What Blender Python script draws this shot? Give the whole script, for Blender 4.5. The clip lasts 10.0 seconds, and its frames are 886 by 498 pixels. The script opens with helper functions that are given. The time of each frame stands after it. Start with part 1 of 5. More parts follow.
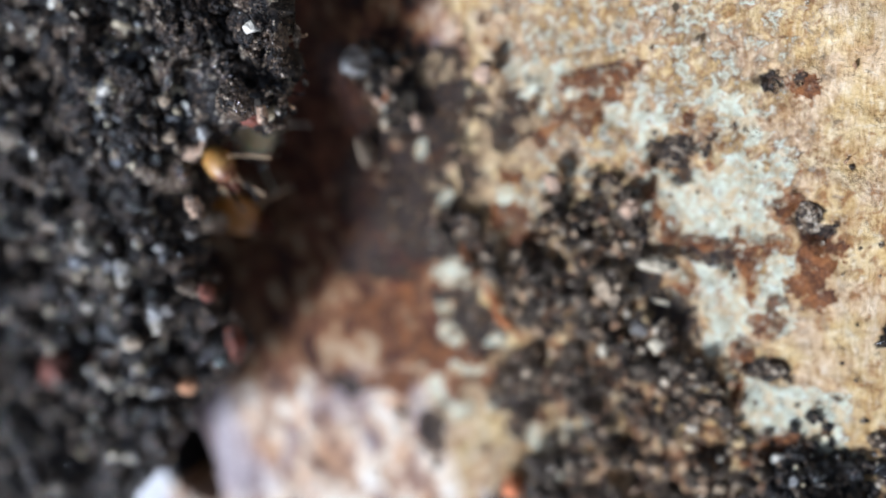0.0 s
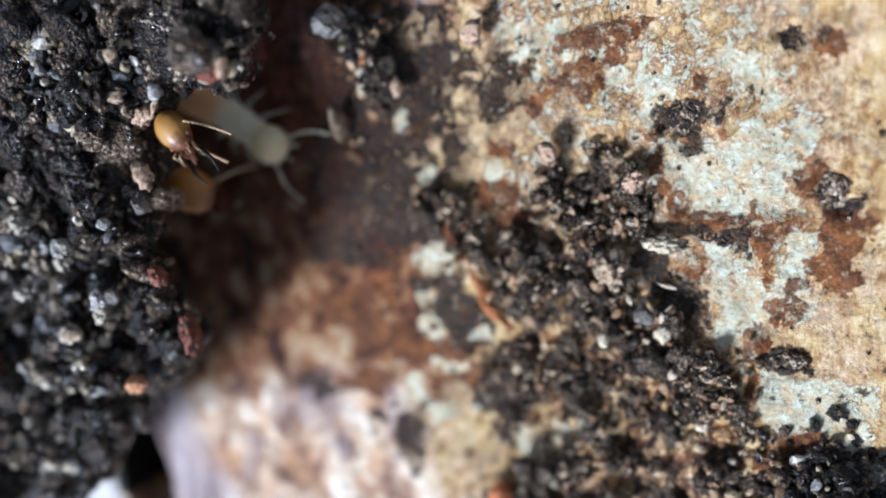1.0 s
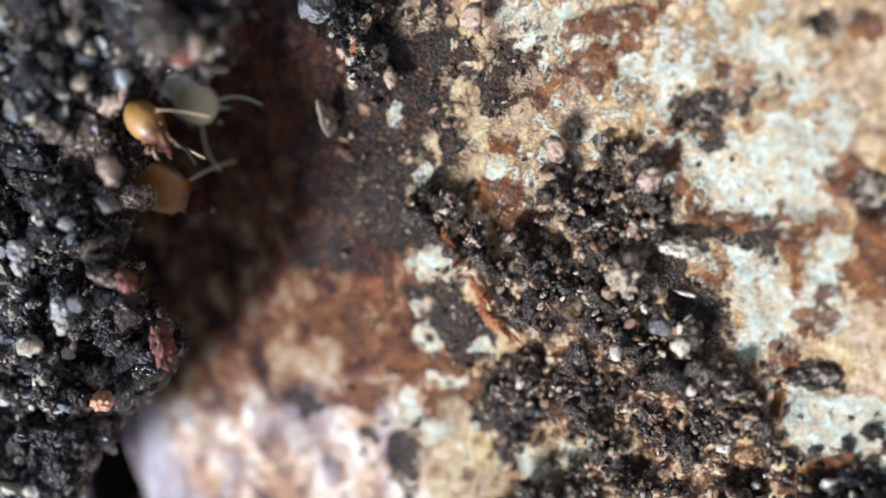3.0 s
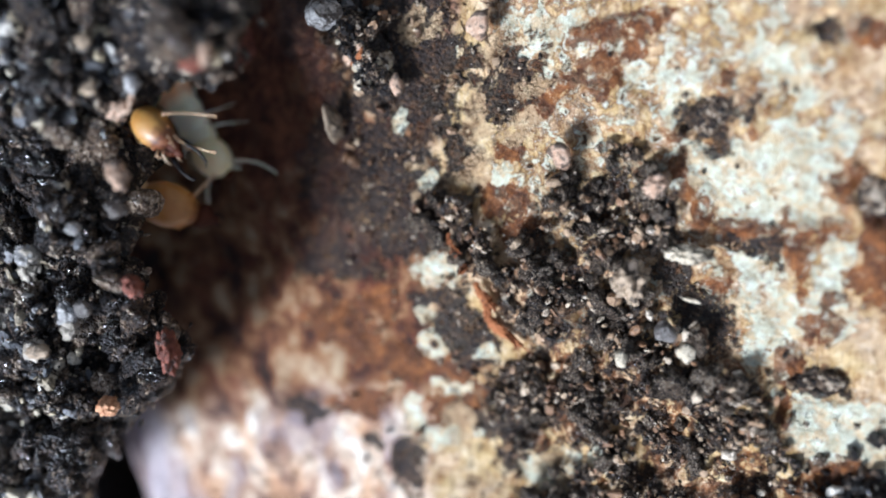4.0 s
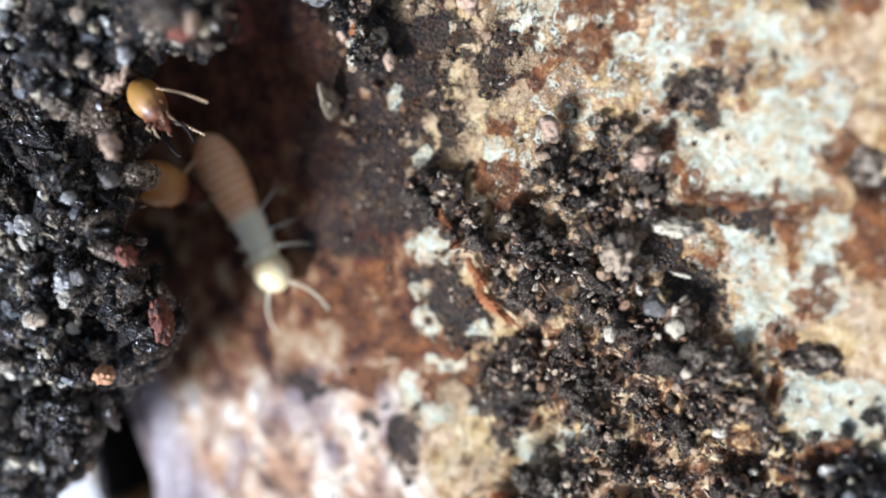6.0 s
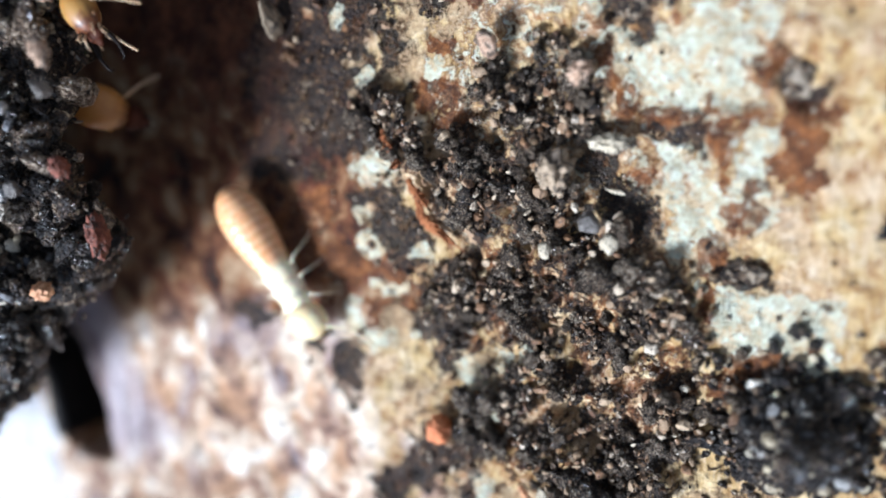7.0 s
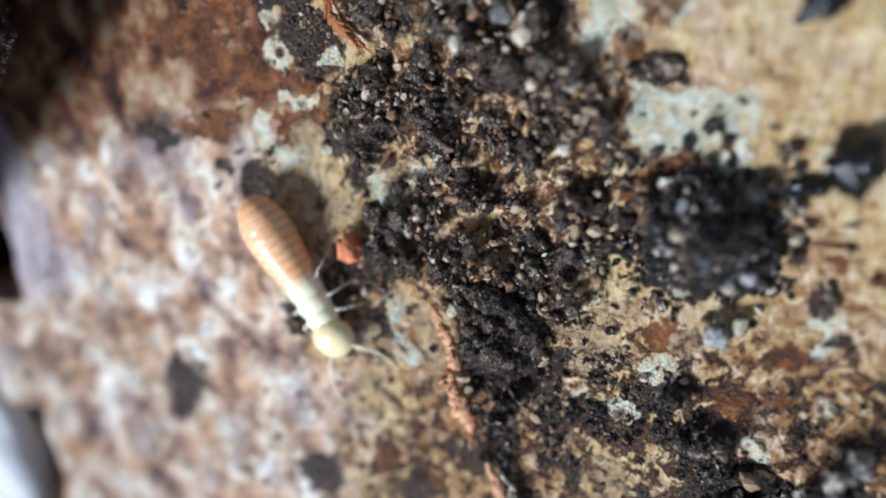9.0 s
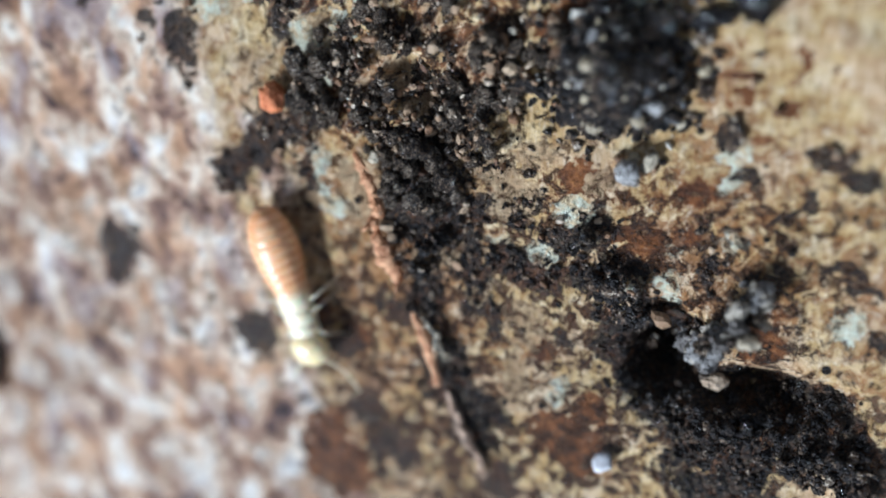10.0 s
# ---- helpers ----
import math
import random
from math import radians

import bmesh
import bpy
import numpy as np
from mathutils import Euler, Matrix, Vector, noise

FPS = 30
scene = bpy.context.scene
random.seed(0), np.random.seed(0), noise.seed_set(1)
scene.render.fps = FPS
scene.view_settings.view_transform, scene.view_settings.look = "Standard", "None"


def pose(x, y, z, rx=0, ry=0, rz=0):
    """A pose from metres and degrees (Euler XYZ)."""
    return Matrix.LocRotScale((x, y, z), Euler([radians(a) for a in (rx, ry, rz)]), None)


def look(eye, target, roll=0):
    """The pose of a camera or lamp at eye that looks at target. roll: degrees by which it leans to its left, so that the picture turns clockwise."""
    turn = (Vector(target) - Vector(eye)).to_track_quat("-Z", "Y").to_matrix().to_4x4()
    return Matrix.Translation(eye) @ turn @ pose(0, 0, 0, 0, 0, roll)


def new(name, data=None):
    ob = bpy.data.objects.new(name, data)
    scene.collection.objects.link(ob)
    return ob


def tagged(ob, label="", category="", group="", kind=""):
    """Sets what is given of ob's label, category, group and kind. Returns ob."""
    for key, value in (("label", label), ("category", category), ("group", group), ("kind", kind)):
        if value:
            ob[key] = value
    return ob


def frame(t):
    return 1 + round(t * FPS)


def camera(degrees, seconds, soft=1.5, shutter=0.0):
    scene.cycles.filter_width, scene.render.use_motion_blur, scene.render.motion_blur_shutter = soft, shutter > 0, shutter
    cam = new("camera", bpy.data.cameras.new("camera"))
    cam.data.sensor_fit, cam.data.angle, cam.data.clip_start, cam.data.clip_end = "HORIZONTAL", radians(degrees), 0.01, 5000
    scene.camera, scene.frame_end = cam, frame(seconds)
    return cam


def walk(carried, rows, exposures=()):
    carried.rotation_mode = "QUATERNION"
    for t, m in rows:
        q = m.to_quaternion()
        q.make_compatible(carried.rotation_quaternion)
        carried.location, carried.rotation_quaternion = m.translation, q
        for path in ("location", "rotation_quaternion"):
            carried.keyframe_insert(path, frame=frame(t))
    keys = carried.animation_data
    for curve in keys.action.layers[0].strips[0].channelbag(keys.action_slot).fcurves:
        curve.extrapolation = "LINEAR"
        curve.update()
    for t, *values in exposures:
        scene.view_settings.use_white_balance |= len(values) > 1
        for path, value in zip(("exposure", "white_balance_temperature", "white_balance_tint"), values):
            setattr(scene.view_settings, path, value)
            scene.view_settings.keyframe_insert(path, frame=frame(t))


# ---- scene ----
# Lengths below are in millimetres and scaled by MM; z = 0 is the mean face of the log.
MM = 0.001
cam = camera(58.4, 10.0, soft=1.9)
cam.data.dof.use_dof = True
cam.data.dof.focus_distance = 22.6 * MM
cam.data.dof.aperture_fstop = 22.0
ROWS = [
    (0.0, 12.64, 6.31, 25.96, -15.06, 24.56, -6.38),
    (0.5, 11.36, 4.90, 24.41, -13.91, 23.25, -5.88),
    (1.0, 11.05, 4.66, 23.91, -13.59, 22.41, -5.63),
    (1.5, 10.46, 4.18, 22.82, -13.34, 21.99, -5.49),
    (2.0, 10.19, 4.25, 22.27, -12.93, 21.58, -5.32),
    (2.5, 9.94, 3.91, 22.20, -12.84, 21.31, -5.23),
    (3.0, 9.94, 4.00, 22.25, -12.43, 21.47, -5.23),
    (4.5, 9.84, 3.93, 22.51, -11.63, 21.66, -5.09),
    (5.0, 9.90, 3.91, 22.72, -11.53, 21.87, -5.09),
    (6.5, 11.77, 2.16, 21.76, -11.25, 24.89, -4.95),
    (7.0, 12.55, 1.24, 21.69, -12.98, 23.95, -4.58),
    (7.5, 13.75, -0.47, 21.07, -14.78, 22.48, -3.81),
    (8.0, 13.47, -2.15, 20.75, -16.98, 22.01, -3.34),
    (8.5, 13.75, -2.68, 20.64, -16.95, 21.74, -2.86),
    (9.0, 13.65, -2.46, 21.03, -17.56, 21.49, -2.92),
    (9.5, 14.29, -3.98, 21.00, -19.70, 20.99, -2.59),
    (10.0, 15.56, -4.92, 21.35, -22.20, 20.22, -2.51),
]
# the camera darkens its picture a little over the pale wood
walk(cam, [(t, pose(MM * x, MM * y, MM * z, rx, ry, rz)) for t, x, y, z, rx, ry, rz in ROWS],
     [(0.0, 0.38, 5420, 11), (2.5, 0.56, 5420, 11), (6.5, 0.68, 5420, 10), (7.5, 0.54, 5350, 9), (8.5, 0.18, 5380, 8), (9.5, 0.17, 5330, 7), (10.0, 0.07, 5280, 7)])

# ---- light: a bright overcast sky with a soft sun ----
SUN_WAY = Vector((-0.54, -0.62, 0.92))
sky_world = bpy.data.worlds.new("sky")
scene.world = sky_world
sky_world.use_nodes = True
wn = sky_world.node_tree.nodes
sky = wn.new("ShaderNodeTexSky")
sky.sky_type = 'NISHITA'
sky.sun_disc = False
sky.sun_elevation = math.atan2(SUN_WAY.z, math.hypot(SUN_WAY.x, SUN_WAY.y))
sky.sun_rotation = math.atan2(SUN_WAY.x, SUN_WAY.y)
wn["Background"].inputs["Strength"].default_value = 0.056
veil = wn.new("ShaderNodeHueSaturation")
veil.inputs["Saturation"].default_value = 0.30
sky_world.node_tree.links.new(sky.outputs[0], veil.inputs["Color"])
sky_world.node_tree.links.new(veil.outputs[0], wn["Background"].inputs["Color"])
sun_data = bpy.data.lights.new("sun", 'SUN')
sun_data.energy = 4.7
sun_data.angle = radians(14)
sun_data.color = (1.0, 0.975, 0.95)
sun = new("sun", sun_data)
sun.matrix_world = look(SUN_WAY * 0.5, (0, 0, 0))


# ---- materials ----
class Mat:
    """A small builder of node materials."""

    def __init__(self, name):
        self.m = bpy.data.materials.new(name)
        self.m.use_nodes = True
        self.t = self.m.node_tree
        self.b = self.t.nodes["Principled BSDF"]
        coord = self.t.nodes.new("ShaderNodeTexCoord")
        scale = self.t.nodes.new("ShaderNodeVectorMath")
        scale.operation = 'SCALE'
        scale.inputs["Scale"].default_value = 1000.0
        self.t.links.new(coord.outputs["Object"], scale.inputs[0])
        self.mm = scale.outputs[0]

    def put(self, socket, value):
        if isinstance(value, bpy.types.NodeSocket):
            self.t.links.new(value, socket)
        else:
            socket.default_value = value
        return self

    def set(self, **values):
        for key, value in values.items():
            self.put(self.b.inputs[key.replace("_", " ")], value)
        return self

    def stretch(self, x, y, z):
        n = self.t.nodes.new("ShaderNodeVectorMath")
        n.operation = 'MULTIPLY'
        self.put(n.inputs[0], self.mm)
        n.inputs[1].default_value = (x, y, z)
        return n.outputs[0]

    def noise(self, scale, detail=4.0, rough=0.6, at=None, warp=0.0):
        n = self.t.nodes.new("ShaderNodeTexNoise")
        self.put(n.inputs["Vector"], at or self.mm)
        n.inputs["Scale"].default_value = scale
        n.inputs["Detail"].default_value = detail
        n.inputs["Roughness"].default_value = rough
        n.inputs["Distortion"].default_value = warp
        return n.outputs[0]

    def cells(self, scale, feature='F1'):
        n = self.t.nodes.new("ShaderNodeTexVoronoi")
        self.put(n.inputs["Vector"], self.mm)
        n.feature = feature
        n.inputs["Scale"].default_value = scale
        return n.outputs["Distance"]

    def grains(self, scale):
        """A random value and a dome for each little grain."""
        n = self.t.nodes.new("ShaderNodeTexVoronoi")
        bent = self.t.nodes.new("ShaderNodeVectorMath")
        bent.operation = 'ADD'
        shift = self.t.nodes.new("ShaderNodeTexNoise")
        self.put(shift.inputs["Vector"], self.mm)
        shift.inputs["Scale"].default_value = scale * 0.8
        soft = self.t.nodes.new("ShaderNodeVectorMath")
        soft.operation = 'SCALE'
        soft.inputs["Scale"].default_value = 0.9 / scale
        self.put(soft.inputs[0], shift.outputs["Color"])
        self.put(bent.inputs[0], self.mm)
        self.put(bent.inputs[1], soft.outputs[0])
        self.put(n.inputs["Vector"], bent.outputs[0])
        n.inputs["Scale"].default_value = scale
        pick = self.t.nodes.new("ShaderNodeSeparateColor")
        self.put(pick.inputs[0], n.outputs["Color"])
        return pick.outputs[0], self.math('SUBTRACT', 1.0, n.outputs["Distance"])

    def attr(self, name):
        n = self.t.nodes.new("ShaderNodeAttribute")
        n.attribute_name = name
        return n.outputs["Fac"]

    def island(self):
        return self.t.nodes.new("ShaderNodeNewGeometry").outputs["Random Per Island"]

    def each(self):
        return self.t.nodes.new("ShaderNodeObjectInfo").outputs["Random"]

    def math(self, op, a, b=0.0):
        n = self.t.nodes.new("ShaderNodeMath")
        n.operation = op
        self.put(n.inputs[0], a)
        self.put(n.inputs[1], b)
        return n.outputs[0]

    def step(self, value, low, high):
        n = self.t.nodes.new("ShaderNodeMapRange")
        n.interpolation_type = 'SMOOTHSTEP'
        self.put(n.inputs["Value"], value)
        n.inputs["From Min"].default_value = low
        n.inputs["From Max"].default_value = high
        return n.outputs["Result"]

    def ramp(self, value, *stops):
        n = self.t.nodes.new("ShaderNodeValToRGB")
        self.put(n.inputs["Fac"], value)
        e = n.color_ramp.elements
        e[0].position, e[0].color = stops[0][0], (*stops[0][1], 1)
        e[1].position, e[1].color = stops[-1][0], (*stops[-1][1], 1)
        for p, c in stops[1:-1]:
            e.new(p).color = (*c, 1)
        return n.outputs["Color"]

    def mix(self, f, a, b):
        n = self.t.nodes.new("ShaderNodeMix")
        n.data_type = 'RGBA'
        self.put(n.inputs[0], f)
        self.put(n.inputs[6], a if isinstance(a, bpy.types.NodeSocket) else (*a, 1))
        self.put(n.inputs[7], b if isinstance(b, bpy.types.NodeSocket) else (*b, 1))
        return n.outputs[2]

    def blend(self, f, a, b):
        return self.math('ADD', self.math('MULTIPLY', a, self.math('SUBTRACT', 1.0, f)), self.math('MULTIPLY', b, f))

    def bump(self, height, millimetres, strength=1.0, coat=False):
        n = self.t.nodes.new("ShaderNodeBump")
        self.put(n.inputs["Height"], height)
        n.inputs["Distance"].default_value = millimetres * MM
        n.inputs["Strength"].default_value = strength
        self.put(self.b.inputs["Normal"], n.outputs[0])
        if coat:
            self.put(self.b.inputs["Coat Normal"], n.outputs[0])
        return self


def wood_material():
    k = Mat("decayed_wood")
    fine = k.noise(7.0, 5, 0.7)
    mid = k.noise(1.6, 5, 0.65, warp=0.4)
    fibre = k.noise(1.0, 4, 0.7, k.stretch(8.0, 1.6, 3.0))
    blot = k.noise(2.3, 7, 0.66, warp=0.5)
    cream = k.ramp(mid, (0.30, (0.40, 0.24, 0.085)), (0.46, (0.57, 0.39, 0.165)), (0.60, (0.69, 0.53, 0.28)), (0.72, (0.78, 0.66, 0.42)))
    cream = k.mix(k.math('MULTIPLY', k.step(k.noise(0.45, 4, 0.6), 0.45, 0.6), 0.6), cream, k.ramp(mid, (0.3, (0.48, 0.29, 0.15)), (0.7, (0.80, 0.63, 0.46))))
    cream = k.mix(k.step(fibre, 0.50, 0.74), cream, k.mix(0.5, (0.86, 0.76, 0.58), cream))
    cream = k.mix(k.math('MULTIPLY', k.step(fibre, 0.48, 0.36), 0.6), cream, (0.27, 0.14, 0.045))
    # rusty mottle
    rust = k.step(k.math('ADD', k.noise(2.0, 9, 0.78, warp=0.5), k.math('MULTIPLY', k.attr("rusty"), 0.18)), 0.61, 0.70)
    cream = k.mix(k.math('MULTIPLY', rust, 0.85), cream, k.ramp(fine, (0.3, (0.10, 0.040, 0.013)), (0.55, (0.30, 0.13, 0.04)), (0.75, (0.46, 0.25, 0.09))))
    cream = k.mix(k.math('MULTIPLY', k.step(k.noise(4.5, 7, 0.78, k.stretch(1.2, 0.8, 1.0), 0.3), 0.55, 0.66), 0.35), cream, k.ramp(mid, (0.35, (0.12, 0.052, 0.02)), (0.65, (0.36, 0.19, 0.08))))
    cream = k.mix(k.math('MULTIPLY', k.step(k.noise(3.2, 7, 0.75, warp=0.4), 0.54, 0.66), 0.4), cream, (0.84, 0.78, 0.62))
    # crumbling wood of the open hollow: soft blotches, drawn out along the log
    blotch = k.noise(0.72, 6, 0.60, k.stretch(1.0, 0.8, 1.0), 0.25)
    hue = k.noise(0.55, 4, 0.6, k.stretch(1.1, 0.7, 1.0), 0.4)
    patch = k.ramp(blotch, (0.33, (0.06, 0.042, 0.046)), (0.40, (0.25, 0.145, 0.105)), (0.46, (0.47, 0.30, 0.205)), (0.52, (0.72, 0.55, 0.40)), (0.58, (0.90, 0.79, 0.64)), (0.65, (0.98, 0.94, 0.87)))
    patch = k.mix(k.math('MULTIPLY', k.step(hue, 0.55, 0.62), 0.5), patch, (0.46, 0.39, 0.40))
    patch = k.mix(k.math('MULTIPLY', k.step(hue, 0.48, 0.38), 0.6), patch, (0.68, 0.39, 0.21))
    patch = k.mix(k.math('MULTIPLY', k.step(k.noise(0.8, 5, 0.65, warp=0.4), 0.60, 0.67), 0.8), patch, k.ramp(blot, (0.42, (0.03, 0.028, 0.036)), (0.6, (0.17, 0.10, 0.075))))
    col = k.mix(k.attr("hollow"), cream, patch)
    # red-brown wood further in, darkened to carry the crust's shade in its colour
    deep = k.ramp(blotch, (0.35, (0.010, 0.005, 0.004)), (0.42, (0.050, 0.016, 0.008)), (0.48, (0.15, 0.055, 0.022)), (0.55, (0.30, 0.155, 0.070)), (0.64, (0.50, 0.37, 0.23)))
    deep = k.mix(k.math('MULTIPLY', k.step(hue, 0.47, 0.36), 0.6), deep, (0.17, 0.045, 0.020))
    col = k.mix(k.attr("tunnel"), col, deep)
    # smooth greyish streaks along the crack's lip
    streak = k.noise(1.4, 4, 0.5, k.stretch(1.0, 0.12, 1.0), 0.3)
    col = k.mix(k.math('MULTIPLY', k.attr("lip"), 0.85), col, k.ramp(streak, (0.38, (0.16, 0.11, 0.11)), (0.47, (0.40, 0.34, 0.38)), (0.56, (0.60, 0.54, 0.58)), (0.66, (0.46, 0.36, 0.36))))
    edge = k.math('MULTIPLY', k.math('SUBTRACT', k.blend(0.26, blot, fine), 0.5), 3.4)
    stain = k.step(k.math('ADD', k.attr("stain"), edge), 0.34, 0.56)
    brown = k.ramp(k.blend(0.45, mid, fine), (0.32, (0.020, 0.007, 0.004)), (0.44, (0.075, 0.024, 0.008)), (0.53, (0.21, 0.070, 0.018)), (0.66, (0.44, 0.18, 0.048)))
    col = k.mix(k.math('MULTIPLY', stain, 0.93), col, brown)
    lichen = k.math('ADD', k.attr("pale"), k.math('MULTIPLY', edge, 1.35))
    col = k.mix(k.math('MULTIPLY', k.math('MULTIPLY', k.step(lichen, 0.05, 0.35), k.step(k.attr("pale"), 0.02, 0.2)), 0.6), col, brown)
    chalk = k.ramp(k.blend(0.6, fine, k.noise(3.0, 6, 0.6)), (0.34, (0.38, 0.32, 0.19)), (0.44, (0.54, 0.51, 0.36)), (0.53, (0.64, 0.66, 0.52)), (0.64, (0.78, 0.81, 0.71)))
    chalk = k.mix(k.math('MULTIPLY', k.step(k.noise(2.2, 8, 0.75, warp=0.5), 0.47, 0.56), 0.85), chalk, k.mix(0.5, cream, (0.70, 0.55, 0.33)))
    chalk = k.mix(k.math('MULTIPLY', k.step(k.noise(3.0, 7, 0.75, warp=0.4), 0.57, 0.65), 0.8), chalk, (0.27, 0.13, 0.05))
    col = k.mix(k.math('MULTIPLY', k.step(lichen, 0.32, 0.60), k.step(k.attr("pale"), 0.03, 0.22)), col, chalk)
    rim_brown = k.ramp(k.blend(0.5, mid, fine), (0.34, (0.030, 0.010, 0.004)), (0.46, (0.10, 0.034, 0.010)), (0.56, (0.22, 0.080, 0.020)), (0.68, (0.40, 0.17, 0.050)))
    rusted = k.step(k.math('ADD', k.attr("rust"), k.math('MULTIPLY', edge, 1.15)), 0.42, 0.60)
    col = k.mix(k.math('MULTIPLY', k.math('MULTIPLY', rusted, k.step(k.noise(2.8, 6, 0.68, warp=0.3), 0.36, 0.52)), 0.92), col, rim_brown)
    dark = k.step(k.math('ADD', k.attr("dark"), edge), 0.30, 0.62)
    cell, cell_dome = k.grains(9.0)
    # colour of the dark soil film, also used for painted shade in gaps
    film_and_shade = k.ramp(k.blend(0.45, k.blend(0.5, fine, blot), k.math('ADD', 0.25, k.math('MULTIPLY', cell, 0.5))), (0.40, (0.006, 0.005, 0.005)), (0.53, (0.024, 0.015, 0.010)), (0.61, (0.10, 0.050, 0.022)), (0.70, (0.38, 0.26, 0.15)))
    col = k.mix(k.math('MULTIPLY', dark, 0.96), col, film_and_shade)
    dust = k.ramp(k.blend(0.5, fine, mid), (0.34, (0.20, 0.115, 0.055)), (0.46, (0.42, 0.28, 0.15)), (0.58, (0.58, 0.43, 0.25)), (0.70, (0.72, 0.59, 0.39)))
    dust = k.mix(k.math('MULTIPLY', k.step(k.noise(4.2, 6, 0.72, warp=0.4), 0.56, 0.64), 0.7), dust, (0.10, 0.055, 0.030))
    col = k.mix(k.math('MULTIPLY', k.step(k.math('ADD', k.attr("bare"), k.math('MULTIPLY', edge, 1.3)), 0.38, 0.62), 0.84), col, dust)
    spot = k.math('ADD', k.attr("chalk"), k.math('MULTIPLY', edge, 0.6))
    col = k.mix(k.step(spot, 0.38, 0.60), col, chalk)
    # damp red-brown wood under the crust, with the overhang's shade painted in
    wet_shaded_wood = k.ramp(k.blend(0.5, k.noise(0.9, 6, 0.65), blot), (0.37, (0.016, 0.007, 0.005)), (0.48, (0.095, 0.030, 0.016)), (0.60, (0.30, 0.11, 0.05)))
    col = k.mix(k.math('MULTIPLY', k.attr("wet"), 0.95), col, wet_shaded_wood)
    # the crack's deep shade, painted near-black over its walls and floor
    col = k.mix(k.attr("pit_shade"), col, k.ramp(fine, (0.4, (0.004, 0.004, 0.005)), (0.8, (0.02, 0.016, 0.014))))
    # scattered dark flecks
    fleck = k.step(k.math('ADD', k.noise(2.3, 6, 0.7, warp=0.4), k.math('MULTIPLY', k.attr("fleck"), 0.16)), 0.66, 0.72)
    col = k.mix(k.math('MULTIPLY', fleck, k.math('SUBTRACT', 0.88, k.math('MULTIPLY', k.attr("hollow"), 0.6))), col, k.ramp(fine, (0.35, (0.022, 0.012, 0.008)), (0.65, (0.15, 0.065, 0.028))))
    rough = k.blend(dark, k.blend(k.noise(2.0), 0.5, 0.85), k.blend(k.step(blot, 0.5, 0.62), 0.65, 0.2))
    k.set(Base_Color=col, Roughness=rough, Specular_IOR_Level=k.blend(dark, 0.28, 0.35))
    relief = k.math('ADD', k.math('MULTIPLY', fibre, 0.3), k.math('ADD', fine, k.math('MULTIPLY', k.noise(22.0, 3), 0.4)))
    k.set(Coat_Weight=k.math('MULTIPLY', k.math('SUBTRACT', 0.7, k.math('MULTIPLY', k.attr("pit_shade"), 0.7)), k.math('MULTIPLY', k.math('MAXIMUM', dark, k.math('MULTIPLY', k.math('MAXIMUM', stain, rusted), 0.7)), k.step(blot, 0.38, 0.52))), Coat_Roughness=0.13)
    relief = k.math('SUBTRACT', relief, k.math('MULTIPLY', fleck, 0.5))
    relief = k.math('ADD', relief, k.math('MULTIPLY', k.math('MULTIPLY', dark, cell_dome), 0.9))
    relief = k.math('ADD', relief, k.math('MULTIPLY', k.math('MULTIPLY', k.math('MAXIMUM', k.attr("hollow"), k.attr("tunnel")), blotch), 1.5))
    k.bump(relief, 0.11, 1.0, True)
    return k.m


def soil_material(name, per, wet=0.55, bias=1.0, grey=0.0, share=0.5):
    k = Mat(name)
    r = k.math('POWER', k.island() if per == "island" else k.each(), bias)
    pick, dome = k.grains(7.5)
    pick2, dome2 = k.grains(17.0)
    tone = k.math('ADD', k.math('MULTIPLY', r, share), k.math('ADD', k.math('MULTIPLY', k.math('POWER', pick, bias * 1.3), 0.80 - share), k.math('MULTIPLY', pick2, 0.27)))
    col = k.ramp(tone, (0.10, (0.009, 0.008, 0.009)), (0.34, (0.030, 0.023, 0.019)), (0.47, (0.070, 0.042, 0.024)), (0.59, (0.17, 0.105, 0.058)),
                 (0.70, (0.30, 0.22, 0.145)), (0.79, (0.55, 0.44, 0.31)), (1.0, (0.80, 0.71, 0.58)))
    tint = k.ramp(tone, (0.10, (0.005, 0.005, 0.007)), (0.40, (0.022, 0.021, 0.023)), (0.58, (0.09, 0.085, 0.082)), (0.72, (0.28, 0.26, 0.235)), (0.84, (0.60, 0.56, 0.48)), (1.0, (0.85, 0.82, 0.74)))
    col = k.mix(grey, col, tint)
    col = k.mix(k.step(k.noise(2.0, 5, 0.7), 0.46, 0.36), col, (0.006, 0.006, 0.007))
    gloss = k.step(k.math('ADD', pick2, k.noise(3.0, 4, 0.6)), 0.55, 0.85)
    k.set(Base_Color=col, Roughness=wet + 0.2, Specular_IOR_Level=0.25, Coat_Weight=gloss, Coat_Roughness=0.07)
    k.bump(k.math('ADD', dome, k.math('ADD', k.math('MULTIPLY', dome2, 0.5), k.math('MULTIPLY', k.noise(20.0, 3), 0.3))), 0.20, 1.0, True)
    return k.m


